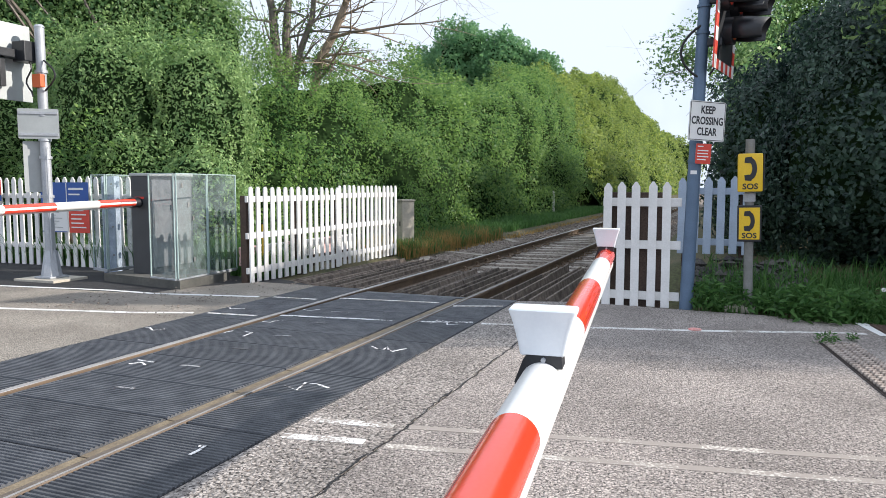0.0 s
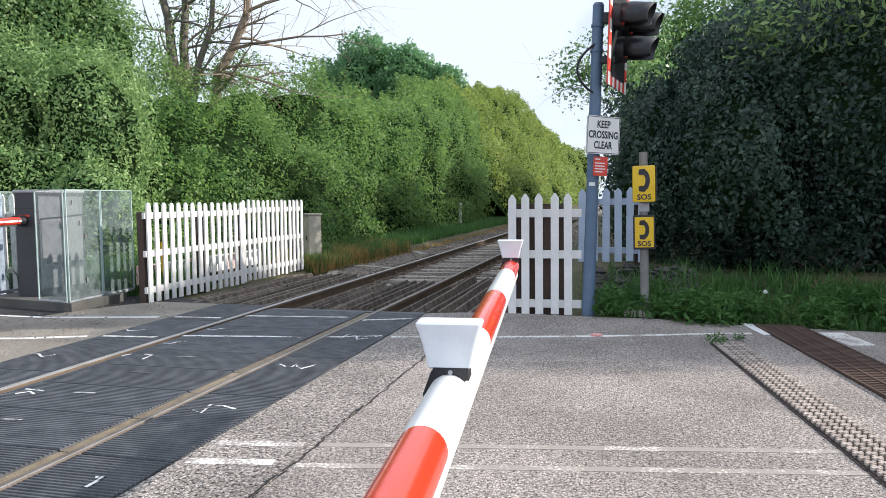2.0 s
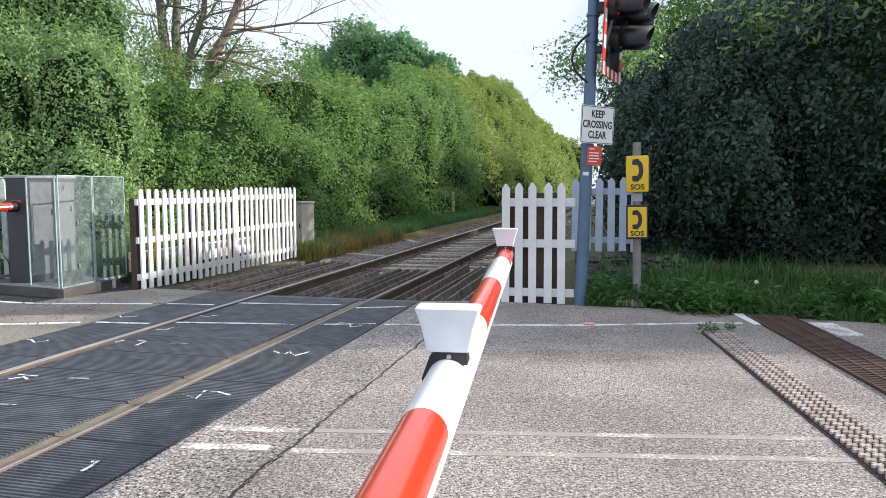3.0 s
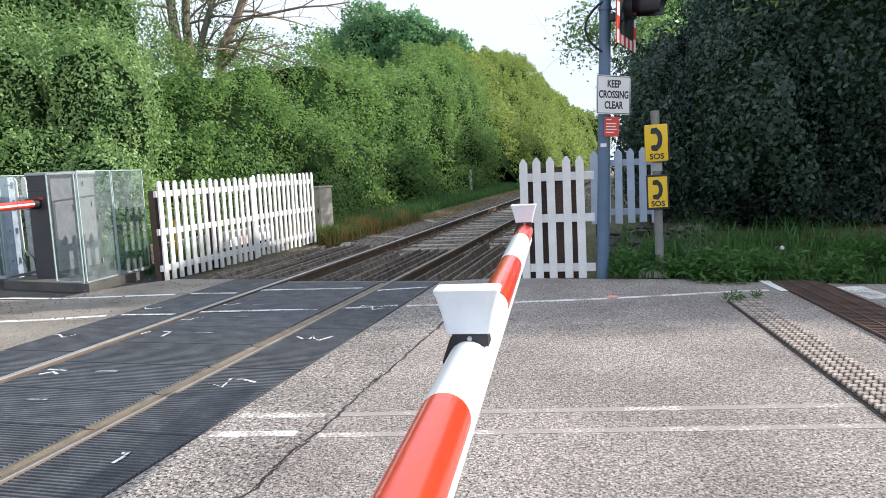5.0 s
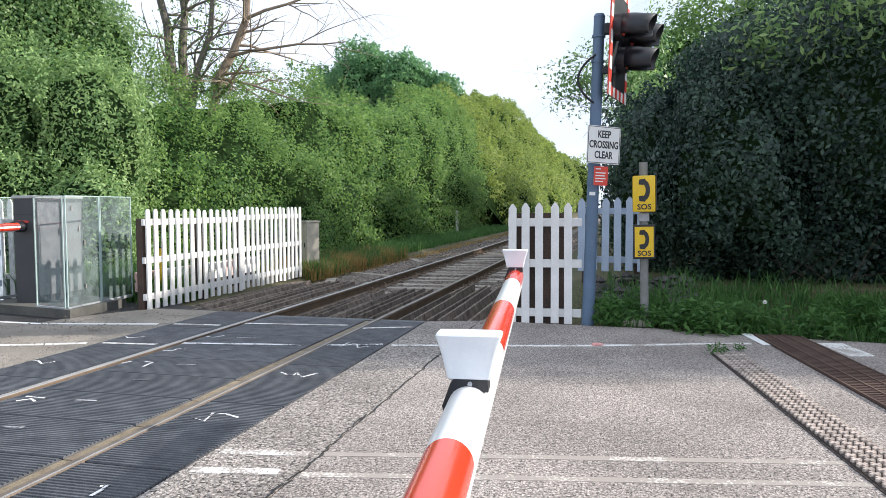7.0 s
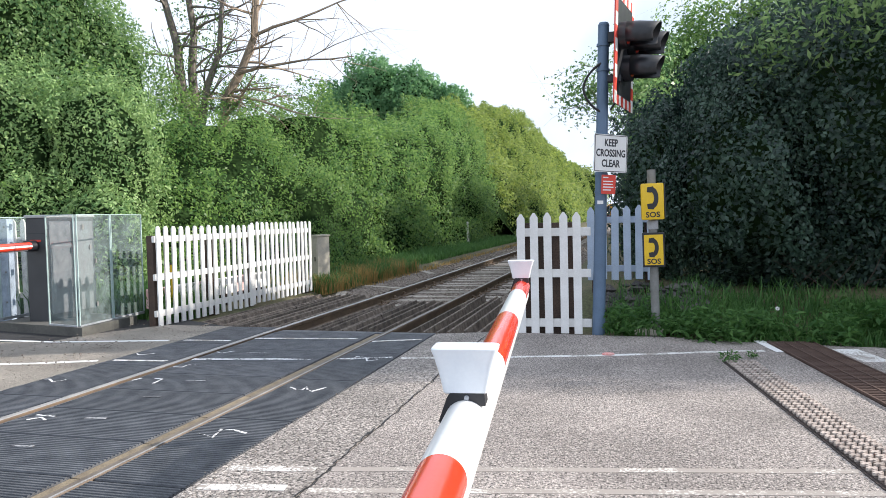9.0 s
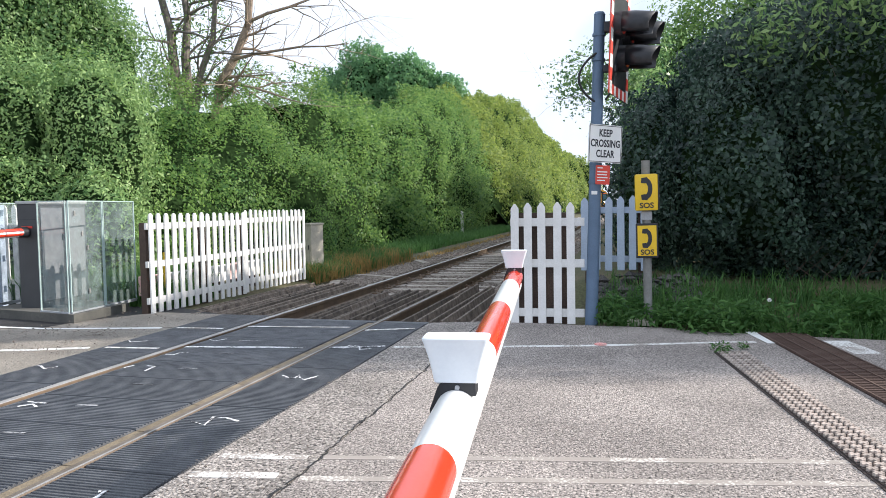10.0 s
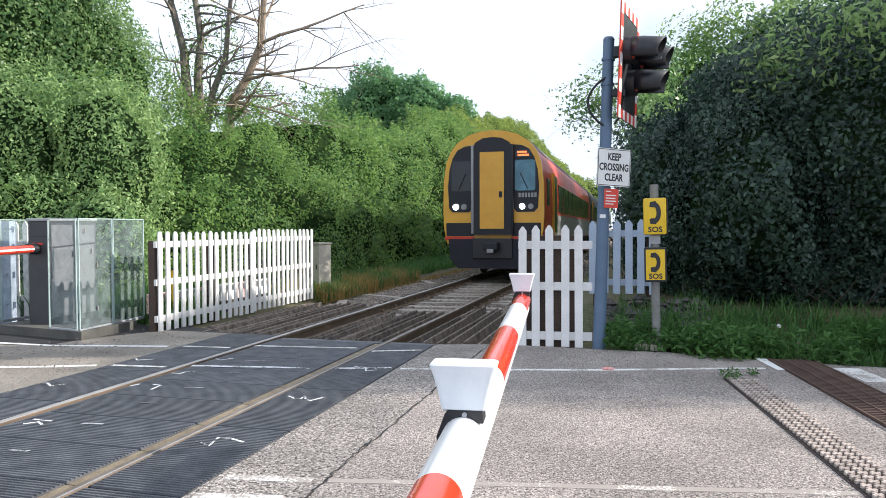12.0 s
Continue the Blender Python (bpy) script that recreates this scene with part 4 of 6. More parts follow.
def marker_post():
    p = thing("marker_post", pose(-5.0, 35.0, -0.1), "thin white trackside marker post in the grass", "marker post")
    part("shaft", tube([(0, 0, 0), (0, 0, 1.2)], [0.09, 0.08], 10), M_WHITE, p, smooth=True)
    part("cap", tube([(0, 0, 1.2), (0, 0, 1.29)], [0.095, 0.03], 10), M_WHITE, p, smooth=True)


marker_post()

# ---- signal pole by the road ----


def hood(bm, x, y, z, r, length, tilt=0.08):
    """A half-open lamp hood pointing along +x."""
    n = 18
    rows = []
    for k, (fx, rr) in enumerate(((0.0, 1.0), (0.35, 1.02), (1.0, 0.93))):
        ring = []
        for i in range(n + 1):
            a = radians(-40) + radians(260) * i / n
            cut = length * fx * (1.0 if fx < 1 else (0.82 + 0.18 * max(0.0, math.sin(a))))
            ring.append(bm.verts.new((x + cut, y + r * rr * math.cos(a), z + r * rr * math.sin(a) - tilt * cut)))
        rows.append(ring)
    for a, b in zip(rows, rows[1:]):
        for i in range(n):
            bm.faces.new((a[i], a[i + 1], b[i + 1], b[i]))
    return bm


def sign_plate(parent, m, w, h, front, back, name="plate", label="", corner=0.02, t=0.004):
    """A thin plate facing local -y, with a back of its own."""
    out = []
    for cx, cz, a0 in ((w / 2 - corner, h / 2 - corner, 0), (-w / 2 + corner, h / 2 - corner, 90), (-w / 2 + corner, -h / 2 + corner, 180), (w / 2 - corner, -h / 2 + corner, 270)):
        out += [(cx + corner * math.cos(radians(a0 + k * 30)), cz + corner * math.sin(radians(a0 + k * 30))) for k in range(4)]
    bm = prism(out, t, lambda u, v, q: m @ Vector((u, q, v)))
    o = part(name, bm, front, parent, label)
    bm = prism([(u * 0.998, v * 0.998) for u, v in out], 0.003, lambda u, v, q: m @ Vector((u, t + 0.0005 + q, v)))
    part(name + "_back", bm, back, parent)
    return o


def signal_pole():
    p = thing("signal_pole", pose(2.50, 8.30, 0.0, 0, 1.6, 0), "blue-grey steel pole with road signals and signs", "signal pole")
    part("shaft", tube([(0, 0, -0.1), (0, 0, 3.5)], [0.073, 0.062], 20), M_BLUEGREY, p, smooth=True)
    part("cap", tube([(0, 0, 3.5), (0, 0, 3.53)], [0.066, 0.05], 16), M_BLUEGREY, p, smooth=True)
    for z in (3.28, 3.0, 2.2, 1.95, 1.83, 1.63):
        part("clip", tube([(0, 0, z - 0.014), (0, 0, z + 0.014)], [0.075, 0.075], 18), M_BLUEGREY, p, smooth=True)
    # bracket and signal board, front turned to the road
    head = pose(0.22, 0.22, 3.24, 0, 0, -12)
    part("bracket", box(0.05, 0.2, -0.04, 0.04, 3.3, 3.42, 0.01), M_BLACK, p)
    part("bracket", box(0.05, 0.2, -0.04, 0.04, 2.86, 2.94, 0.01), M_BLACK, p)
    W, HB = 0.95, 1.28
    board = prism([(-W / 2, -HB / 2), (W / 2, -HB / 2), (W / 2, HB / 2), (-W / 2, HB / 2)], 0.012, lambda u, v, q: head @ Vector((q, u, v)))
    part("backboard", board, M_BLACK, p, "black backboard")
    # chequered border of red and white pieces
    n_side, n_top = 9, 7
    for i in range(n_side):
        z0, z1 = -HB / 2 + HB * i / n_side, -HB / 2 + HB * (i + 1) / n_side
        for y0 in (-W / 2, W / 2 - 0.11):
            part("border_piece", prism([(y0, z0), (y0 + 0.11, z0), (y0 + 0.11, z1), (y0, z1)], 0.003, lambda u, v, q: head @ Vector((0.0125 + q, u, v))), M_SIGNR if i % 2 else M_SIGNW, p)
    for i in range(n_top):
        y0, y1 = -W / 2 + 0.11 + (W - 0.22) * i / n_top, -W / 2 + 0.11 + (W - 0.22) * (i + 1) / n_top
        for z0 in (-HB / 2, HB / 2 - 0.11):
            part("border_piece", prism([(y0, z0), (y1, z0), (y1, z0 + 0.11), (y0, z0 + 0.11)], 0.003, lambda u, v, q: head @ Vector((0.0125 + q, u, v))), M_SIGNW if i % 2 else M_SIGNR, p)
    part("edge_strip", prism([(-W / 2 - 0.004, -HB / 2), (-W / 2, -HB / 2), (-W / 2, HB / 2), (-W / 2 - 0.004, HB / 2)], 0.016, lambda u, v, q: head @ Vector((q, u, v))), M_SIGNR, p, "red board edge")
    for y, z in ((-0.24, 0.13), (0.24, 0.13), (0.0, -0.19)):
        bm = tube([head @ Vector((0.012, y, z)), head @ Vector((0.10, y, z))], [0.15, 0.15], 20)
        lamp = part("lamp_unit", bm, M_BLACK, p, "black signal lamp housing", True)
        own = hood(bmesh.new(), 0.0, 0.0, 0.0, 0.15, 0.36)
        bmesh.ops.transform(own, matrix=head @ Matrix.Translation((0.10, y, z)), verts=own.verts)
        h = part("hood", own, M_BLACK, p, "long black lamp hood", True)
        sol = h.modifiers.new("thick", "SOLIDIFY")
        sol.thickness = 0.006
        part("lens", tube([head @ Vector((0.10, y, z)), head @ Vector((0.106, y, z))], [0.10, 0.095], 20), M_SIGNR if z > 0 else M_ORANGE, p, "unlit signal lens", True)
    # cable loops
    pts = [(-0.02 - 0.19 * math.sin(math.pi * k / 14) ** 0.8, -0.05, 3.07 - 0.54 * k / 14) for k in range(15)]
    part("cable", tube(pts, 0.014, 7), M_CABLE, p, "black cable loop", True)
    pts = [(0.09 + 0.09 * math.sin(math.pi * k / 12), -0.03, 2.95 - 0.4 * k / 12) for k in range(13)]
    part("cable", tube(pts, 0.012, 7), M_CABLE, p, "black cable loop", True)
    turn = pose(0.105, -0.10, 2.055, 0, 0.8, 38)
    sign_plate(p, turn, 0.45, 0.42, M_SIGNW, M_BACK, "sign_plate", "white sign with black capitals")
    frame_bars = bmesh.new()
    for x0, x1, z0, z1 in ((-0.217, 0.217, 0.196, 0.202), (-0.217, 0.217, -0.202, -0.196), (-0.217, -0.211, -0.196, 0.196), (0.211, 0.217, -0.196, 0.196)):
        own = box(x0, x1, -0.003, -0.001, z0, z1)
        bmesh.ops.transform(own, matrix=turn, verts=own.verts)
        frame_bars = join(frame_bars, own)
    part("sign_border", frame_bars, M_BLACK, p)
    for text, z in (("KEEP", 0.115), ("CROSSING", 0.0), ("CLEAR", -0.115)):
        lettering("lettering", text, 0.112, M_BLACK, p, turn @ Matrix.Translation((0, -0.0015, z)) @ pose(0, 0, 0, 90) @ Matrix.Diagonal((0.74, 1, 1, 1)), 0.0030)
    red = pose(0.085, -0.09, 1.71, 0, 0.8, 30)
    sign_plate(p, red, 0.175, 0.215, M_SIGNR, M_BACK, "warning_plate", "small red warning plate", 0.01)
    for w, z in ((0.065, 0.078), (0.125, 0.034), (0.12, 0.002), (0.13, -0.030), (0.10, -0.062)):
        own = box(-0.07, -0.07 + w, -0.002, -0.0005, z - 0.006, z + 0.006)
        bmesh.ops.transform(own, matrix=red, verts=own.verts)
        part("text_bar", own, M_SIGNW, p)
    part("label", box(-0.035, 0.03, -0.079, -0.076, 1.49, 1.53), M_SIGNW, p, "small white label")


signal_pole()


def handset(m):
    """A bold telephone handset symbol in a square of one unit: two ends joined by a bowed grip."""
    n = 14
    outer = [(-0.05 + 0.36 * math.cos(a), 0.62 * math.sin(a)) for a in [radians(-75 + 150 * k / n) for k in range(n + 1)]]
    inner = [(-0.16 + 0.19 * math.cos(a), 0.36 * math.sin(a)) for a in [radians(80 - 160 * k / n) for k in range(n + 1)]]
    out = [(-0.38, -0.66), (-0.02, -0.70)] + outer + [(-0.02, 0.70), (-0.38, 0.66), (-0.42, 0.36), (-0.14, 0.32)] + inner + [(-0.14, -0.32), (-0.42, -0.36)]
    return prism(out, 0.004, lambda u, v, q: m @ Vector((u, -q * 0.5, v)))


def sos_post():
    p = thing("sos_post", pose(3.14, 8.47, 0.0, 0, -1.2, 0), "grey post carrying two yellow SOS telephone boxes", "telephone post")
    part("shaft", tube([(0, 0, -0.1), (0, 0, 1.87)], [0.048, 0.048], 16), M_GREYPOST, p, smooth=True)
    part("foot", prism([(-0.24, -0.12), (0.06, -0.16), (0.1, 0.1), (-0.2, 0.12)], 0.06, lambda u, v, q: (u, v, q - 0.01)), M_CONC, p, "rough concrete foot")
    up = part("telephone_box", box(-0.125, 0.125, -0.17, -0.05, 1.30, 1.71, 0.02), M_YELLOW, p, "yellow telephone box with black handset", True)
    part("side_flap", box(0.127, 0.14, -0.16, -0.02, 1.31, 1.70, 0.004), M_BLACK, p, "dark side of the box")
    part("handset_symbol", handset(Matrix.Translation((0.012, -0.1715, 1.545)) @ Matrix.Diagonal((0.17, 1, 0.185, 1))), M_BLACK, p, "black handset symbol")
    lettering("lettering", "SOS", 0.085, M_BLACK, p, Matrix.Translation((0.0, -0.1715, 1.355)) @ pose(0, 0, 0, 90) @ Matrix.Diagonal((1.05, 1, 1, 1)), 0.0022)
    part("mount", box(-0.06, 0.06, -0.05, 0.05, 1.19, 1.29, 0.008), M_GALV, p)
    part("backing_plate", box(-0.122, 0.122, -0.085, -0.05, 0.76, 1.155, 0.008), M_BLACK, p, "black rim")
    part("sign_face", box(-0.104, 0.104, -0.093, -0.086, 0.785, 1.13, 0.003), M_YELLOW, p, "yellow telephone sign with black handset")
    part("handset_symbol", handset(Matrix.Translation((0.008, -0.094, 0.985)) @ Matrix.Diagonal((0.15, 1, 0.16, 1))), M_BLACK, p, "black handset symbol")
    lettering("lettering", "SOS", 0.082, M_BLACK, p, Matrix.Translation((0.0, -0.0945, 0.825)) @ pose(0, 0, 0, 90) @ Matrix.Diagonal((1.05, 1, 1, 1)), 0.0022)


sos_post()

# ---- pole and signs beyond the track ----


def far_pole():
    p = thing("far_signal_pole", pose(-6.13, 7.42, 0.0, 0, -0.5, 0), "galvanised steel pole with sign backs and cables", "signal pole")
    part("base_plate", box(-0.42, 0.36, -0.28, 0.3, -0.01, 0.03, 0.008), M_CONC, p, "concrete pad")
    part("flange", box(-0.16, 0.16, -0.16, 0.16, 0.03, 0.06, 0.01), M_GALV, p)
    part("foot", tube([(0, 0, 0.06), (0, 0, 0.42)], [0.14, 0.085], 8), M_GALV, p, "tapered eight-sided foot")
    part("shaft", tube([(0, 0, 0.4), (0, 0, 3.56)], [0.068, 0.064], 20), M_GALV, p, smooth=True)
    part("cap", tube([(0, 0, 3.56), (0, 0, 3.60)], [0.075, 0.05], 16), M_GALV, p, smooth=True)
    for z in (2.95, 2.35, 2.0, 1.75, 1.2):
        part("clip", tube([(0, 0, z - 0.02), (0, 0, z + 0.02)], [0.084, 0.084], 18), M_GALV, p, smooth=True)
    part("bracket", box(-0.30, -0.06, -0.2, 0.02, 3.08, 3.36, 0.012), M_BLACK, p)
    part("arm", box(-0.45, -0.2, -0.9, -0.1, 3.12, 3.24, 0.012), M_BLACK, p, "black bracket arm")
    part("arm", box(-0.32, -0.26, -0.42, -0.34, 2.72, 3.12, 0.008), M_BLACK, p, "black bracket arm")
    part("signal_board", box(-0.36, -0.34, -1.35, 0.12, 2.55, 3.62, 0.004), M_BACK, p, "large pale back of the signal board")
    part("alarm_box", box(-0.02, 0.14, -0.14, -0.06, 2.72, 2.90, 0.01), M_ORANGE, p, "orange sounder box")
    pts = [(0.08 + 0.2 * math.sin(math.pi * k / 12), -0.02, 3.1 - 0.42 * k / 12) for k in range(13)]
    part("cable", tube(pts, 0.013, 7), M_CABLE, p, "black cable loop", True)
    pts = [(-0.12, -0.1, 3.1 - 0.5 * k / 8 + 0.0) for k in range(9)]
    part("cable", tube([(x + 0.06 * math.sin(k), y, z) for k, (x, y, z) in enumerate(pts)], 0.012, 7), M_CABLE, p, "black cable", True)
    back = pose(0.0, -0.09, 2.22, 0, 0, 38)
    sign_plate(p, back, 0.52, 0.42, M_BACK, M_BACK, "sign_back", "plain grey back of a sign", 0.02)
    for z in (-0.15, 0.15):
        own = box(-0.25, 0.25, -0.016, -0.0005, z - 0.018, z + 0.018, 0.003)
        bmesh.ops.transform(own, matrix=back, verts=own.verts)
        part("channel", own, M_GALV, p, "grey stiffening channel")
    side = pose(-0.13, -0.06, 1.62, 0, 0, 60)
    sign_plate(p, side, 0.3, 0.72, M_BACK, M_BACK, "sign_back", "narrow grey back of a sign", 0.02)
    part("conduit", tube([(0.085, -0.05, 0.3), (0.085, -0.05, 1.9)], 0.012, 8), M_GALV, p, smooth=True)


far_pole()


def fence_signs():
    s = thing("notice_board", pose(-7.3, 8.68, 0.0, 0, 0, 1), "blue, white and red notice board on the white fence", "sign")
    sign_plate(s, pose(0, 0, 1.22), 1.05, 0.38, M_SIGNB, M_BACK, "blue_panel", "blue panel with pale lettering", 0.01)
    sign_plate(s, pose(-0.22, 0, 0.80), 0.58, 0.44, M_SIGNW, M_BACK, "white_panel", "white panel with blue edge", 0.01)
    sign_plate(s, pose(0.31, 0, 0.80), 0.44, 0.44, M_SIGNR, M_BACK, "red_panel", "red warning panel", 0.01)
    part("divider", box(0.045, 0.06, -0.006, -0.001, 0.60, 1.40), M_SIGNW, s, "white dividing line")
    part("white_panel_edge", box(-0.51, 0.04, -0.003, -0.001, 0.585, 0.60), M_SIGNB, s)
    for k in range(7):
        part("text_bar", box(-0.45, -0.06 - 0.07 * ((k * 5) % 3), -0.006, -0.001, 0.66 + 0.05 * k, 0.672 + 0.05 * k), M_BACK, s)
    for k in range(5):
        part("text_bar", box(0.14, 0.46 - 0.05 * (k % 3), -0.006, -0.001, 0.66 + 0.07 * k, 0.68 + 0.07 * k), M_SIGNW, s)
    part("text_bar", box(0.10, 0.42, -0.006, -0.001, 1.285, 1.32), M_SIGNW, s)
    part("text_bar", box(0.10, 0.34, -0.006, -0.001, 1.20, 1.225), M_SIGNW, s)
    r = thing("warning_board", pose(-9.15, 8.68, 0.0, 0, 0, 1), "red and blue notice on the white fence", "sign")
    sign_plate(r, pose(0, 0, 1.33), 0.72, 0.26, M_SIGNR, M_BACK, "red_panel", "red panel", 0.01)
    sign_plate(r, pose(0, 0, 1.14), 0.72, 0.1, M_SIGNB, M_BACK, "blue_panel", "blue strip", 0.01)
    for k in range(3):
        part("text_bar", box(-0.3, 0.28 - 0.1 * k, -0.006, -0.001, 1.25 + 0.065 * k, 1.28 + 0.065 * k), M_SIGNW, r)


fence_signs()

# ---- studded block strip and grating across the road ----


def block_strip():
    s = thing("studded_strip", pose(0, 0, 0), "strip of worn red-brown studded blocks set in the road", "paving strip", kind="structure")
    a0, a1 = Vector((3.68, 6.85)), Vector((4.24, 2.2))
    d = (a1 - a0)
    length = d.length
    d.normalize()
    nrm = Vector((-d.y, d.x))
    if nrm.x < 0:
        nrm = -nrm
    width = 0.27
    corners = [a0, a0 + d * length, a0 + d * length + nrm * width, a0 + nrm * width]
    part("bed", prism([(c.x, c.y) for c in corners], 0.008, lambda u, v, q: (u, v, 0.0005 + q)), M_TACTBED, s)
    part("edge", ribbon([(a0 - nrm * 0.008)[:], (a1 - nrm * 0.008)[:]], 0.018, 0.001, 0.004), M_TACTBED, s)
    cross = [(-0.5, -0.16), (-0.16, -0.16), (-0.16, -0.5), (0.16, -0.5), (0.16, -0.16), (0.5, -0.16), (0.5, 0.16), (0.16, 0.16), (0.16, 0.5), (-0.16, 0.5), (-0.16, 0.16), (-0.5, 0.16)]
    size = 0.058
    me = as_mesh("stud", prism([(u * size, v * size) for u, v in cross], 0.018, lambda u, v, q: (u, v, q)), M_TACT)
    ang = math.degrees(math.atan2(d.y, d.x))
    pitch, k, made = 0.0675, 0, 0
    while k * pitch < length - 0.05 and made < 290:
        for i in range(4):
            p = a0 + d * (0.035 + k * pitch) + nrm * (0.036 + 0.0665 * i)
            o = new("stud", me)
            o.parent = s
            o.matrix_basis = pose(p.x, p.y, 0.006, 0, 0, ang + (20 if (i + k) % 2 else 22))
            made += 1
        k += 1


def grating():
    s = thing("road_grating", pose(0, 0, 0), "long rusty grating laid across the road", "grating", kind="structure")
    a0, a1 = Vector((4.22, 7.92)), Vector((4.88, 2.8))
    d = (a1 - a0)
    length = d.length
    d.normalize()
    nrm = Vector((-d.y, d.x))
    if nrm.x < 0:
        nrm = -nrm
    corners = [a0, a1, a1 + nrm * 0.46, a0 + nrm * 0.46]
    part("bed", prism([(c.x, c.y) for c in corners], 0.005, lambda u, v, q: (u, v, 0.001 + q)), M_TACTBED, s)
    ang = math.degrees(math.atan2(d.y, d.x))
    me = as_mesh("bar", box(-0.012, 0.012, 0.0, 0.45, 0.0, 0.014, 0.003), M_GRATE)
    k = 0
    while k * 0.05 < length:
        p = a0 + d * (0.02 + 0.05 * k)
        o = new("bar", me)
        o.parent = s
        o.matrix_basis = pose(p.x, p.y, 0.005, 0, 0, ang)
        k += 1
    me = as_mesh("rib", box(0, length, -0.008, 0.008, 0.004, 0.024, 0.002), M_GRATE)
    for off in (0.01, 0.155, 0.30, 0.44):
        p = a0 + nrm * off
        o = new("rib", me)
        o.parent = s
        o.matrix_basis = pose(p.x, p.y, 0.0, 0, 0, ang)


block_strip()
grating()
scrap = thing("litter_scrap", pose(2.64, 7.03, 0.0), "crumpled pink scrap on the road", "litter")
own = bmesh.new()
bmesh.ops.create_icosphere(own, subdivisions=2, radius=0.05)
for v in own.verts:
    v.co = Vector((v.co.x * 1.3, v.co.y * 0.7, max(v.co.z * 0.35 + 0.012, 0))) + Vector((0.012, 0.012, 0)) * noise.noise(v.co * 40)
part("scrap", own, mat("pink_scrap", (0.7, 0.22, 0.2), (0.75, 0.5, 0.45), 30, 0.6), scrap)

# ---- hedges, trees and grass ----


def hedge(name, y0, y1, front, height, size, per, material, label, seed, back=2.6, big=0.85, along=1.0, gap=3.0):
    """A lumpy leafy bank along the track: many leaves over a body coloured dark as inner shade."""
    rng = np.random.default_rng(seed)
    stretch = np.array((1.0, along, 1.0))
    h = thing(name, pose(0, 0, 0), label, "hedge", kind="stuff")

    def surface(y, u):
        hf = np.interp(y, *height)
        xf = np.interp(y, *front)
        uu = np.minimum(u, 1.0)
        x = xf - back * uu ** 1.7 - np.maximum(u - 1, 0) * 6
        z = hf * uu ** 0.85 + np.maximum(u - 1, 0) * 0.8
        return np.stack([x, y, z], 1), hf

    area = (y1 - y0) * (np.interp((y0 + y1) / 2, *height) + 3)
    n = int(area * per)
    y, u = rng.uniform(y0, y1, n), rng.uniform(0, 1.45, n)
    p, hf = surface(y, u)
    k = min(1.0, 0.11 / size)
    out = big * lattice(p * stretch * (0.36 / max(big, 0.6)), seed) + 0.6 * lattice(p * stretch * 1.0, seed + 1) + 0.38 * lattice(p * 2.3, seed + 2) + 0.2 * lattice(p * 5.5, seed + 3)
    out = out - 0.7 * rng.random(n) ** 1.5
    # leaves hang in sprays, with dark gaps between them
    spray = lattice(p * gap, seed + 9) + 0.6 * lattice(p * gap * 2.3, seed + 10) + rng.normal(0, 0.16, n)
    keep = spray > -0.12
    out = out + 0.22 * np.clip(spray, -0.5, 0.8) * min(1.0, 3 / gap)
    p, out, u, y, n = p[keep], out[keep], u[keep], y[keep], int(keep.sum())
    lean = np.clip(u, 0, 1.2)[:, None]
    nrm = np.concatenate([1 - 0.75 * lean, -0.15 * np.ones((n, 1)), 0.25 + 0.9 * lean], 1)
    nrm /= np.linalg.norm(nrm, axis=1)[:, None]
    q = p + nrm * out[:, None]
    q[:, 2] = np.maximum(q[:, 2], -0.1)
    sprig = nrm + 0.45 * np.stack([lattice(p * 3.1, seed + 5), lattice(p * 3.1, seed + 6), lattice(p * 3.1, seed + 7)], 1)
    leaves("leaves", q, sprig, size, material, h, rng)
    ny, nu = max(int((y1 - y0) / 0.8), 4), 12
    yy, uu = np.meshgrid(np.linspace(y0 - 0.3, y1 + 0.3, ny), np.linspace(0, 1.45, nu))
    pc, _ = surface(yy.ravel(), uu.ravel())
    oc = big * lattice(pc * stretch * (0.36 / max(big, 0.6)), seed) + 0.6 * lattice(pc * stretch * 1.0, seed + 1) - 0.8 - 0.25 * np.clip(uu.ravel(), 0, 1)
    lean = np.clip(uu.ravel(), 0, 1.2)[:, None]
    nc = np.concatenate([1 - 0.75 * lean, 0 * lean, 0.25 + 0.9 * lean], 1)
    pc = pc + nc / np.linalg.norm(nc, axis=1)[:, None] * oc[:, None]
    bm = bmesh.new()
    v = [bm.verts.new(c) for c in pc]
    for i in range(nu - 1):
        for j in range(ny - 1):
            bm.faces.new((v[i * ny + j], v[i * ny + j + 1], v[(i + 1) * ny + j + 1], v[(i + 1) * ny + j]))
    back_row = [bm.verts.new((v[(nu - 1) * ny + j].co.x, v[(nu - 1) * ny + j].co.y, -0.1)) for j in range(ny)]
    for j in range(ny - 1):
        bm.faces.new((v[(nu - 1) * ny + j], v[(nu - 1) * ny + j + 1], back_row[j + 1], back_row[j]))
    part("inner_shade_body", bm, M_CORE, h, "dark body painting the shade inside the foliage", True)
    return h


HF = ([0, 13, 20, 30, 50, 90, 200], [-5.4, -5.2, -4.9, -4.5, -5.0, -5.4, -5.6])
HH = ([0, 9.3, 11, 14, 18, 24, 30, 37, 47, 58, 75, 90, 105, 137, 200], [1.2, 1.2, 3.2, 4.3, 4.8, 5.2, 5.8, 6.9, 8.7, 10.1, 11.9, 12.7, 12.0, 13.0, 16.5])
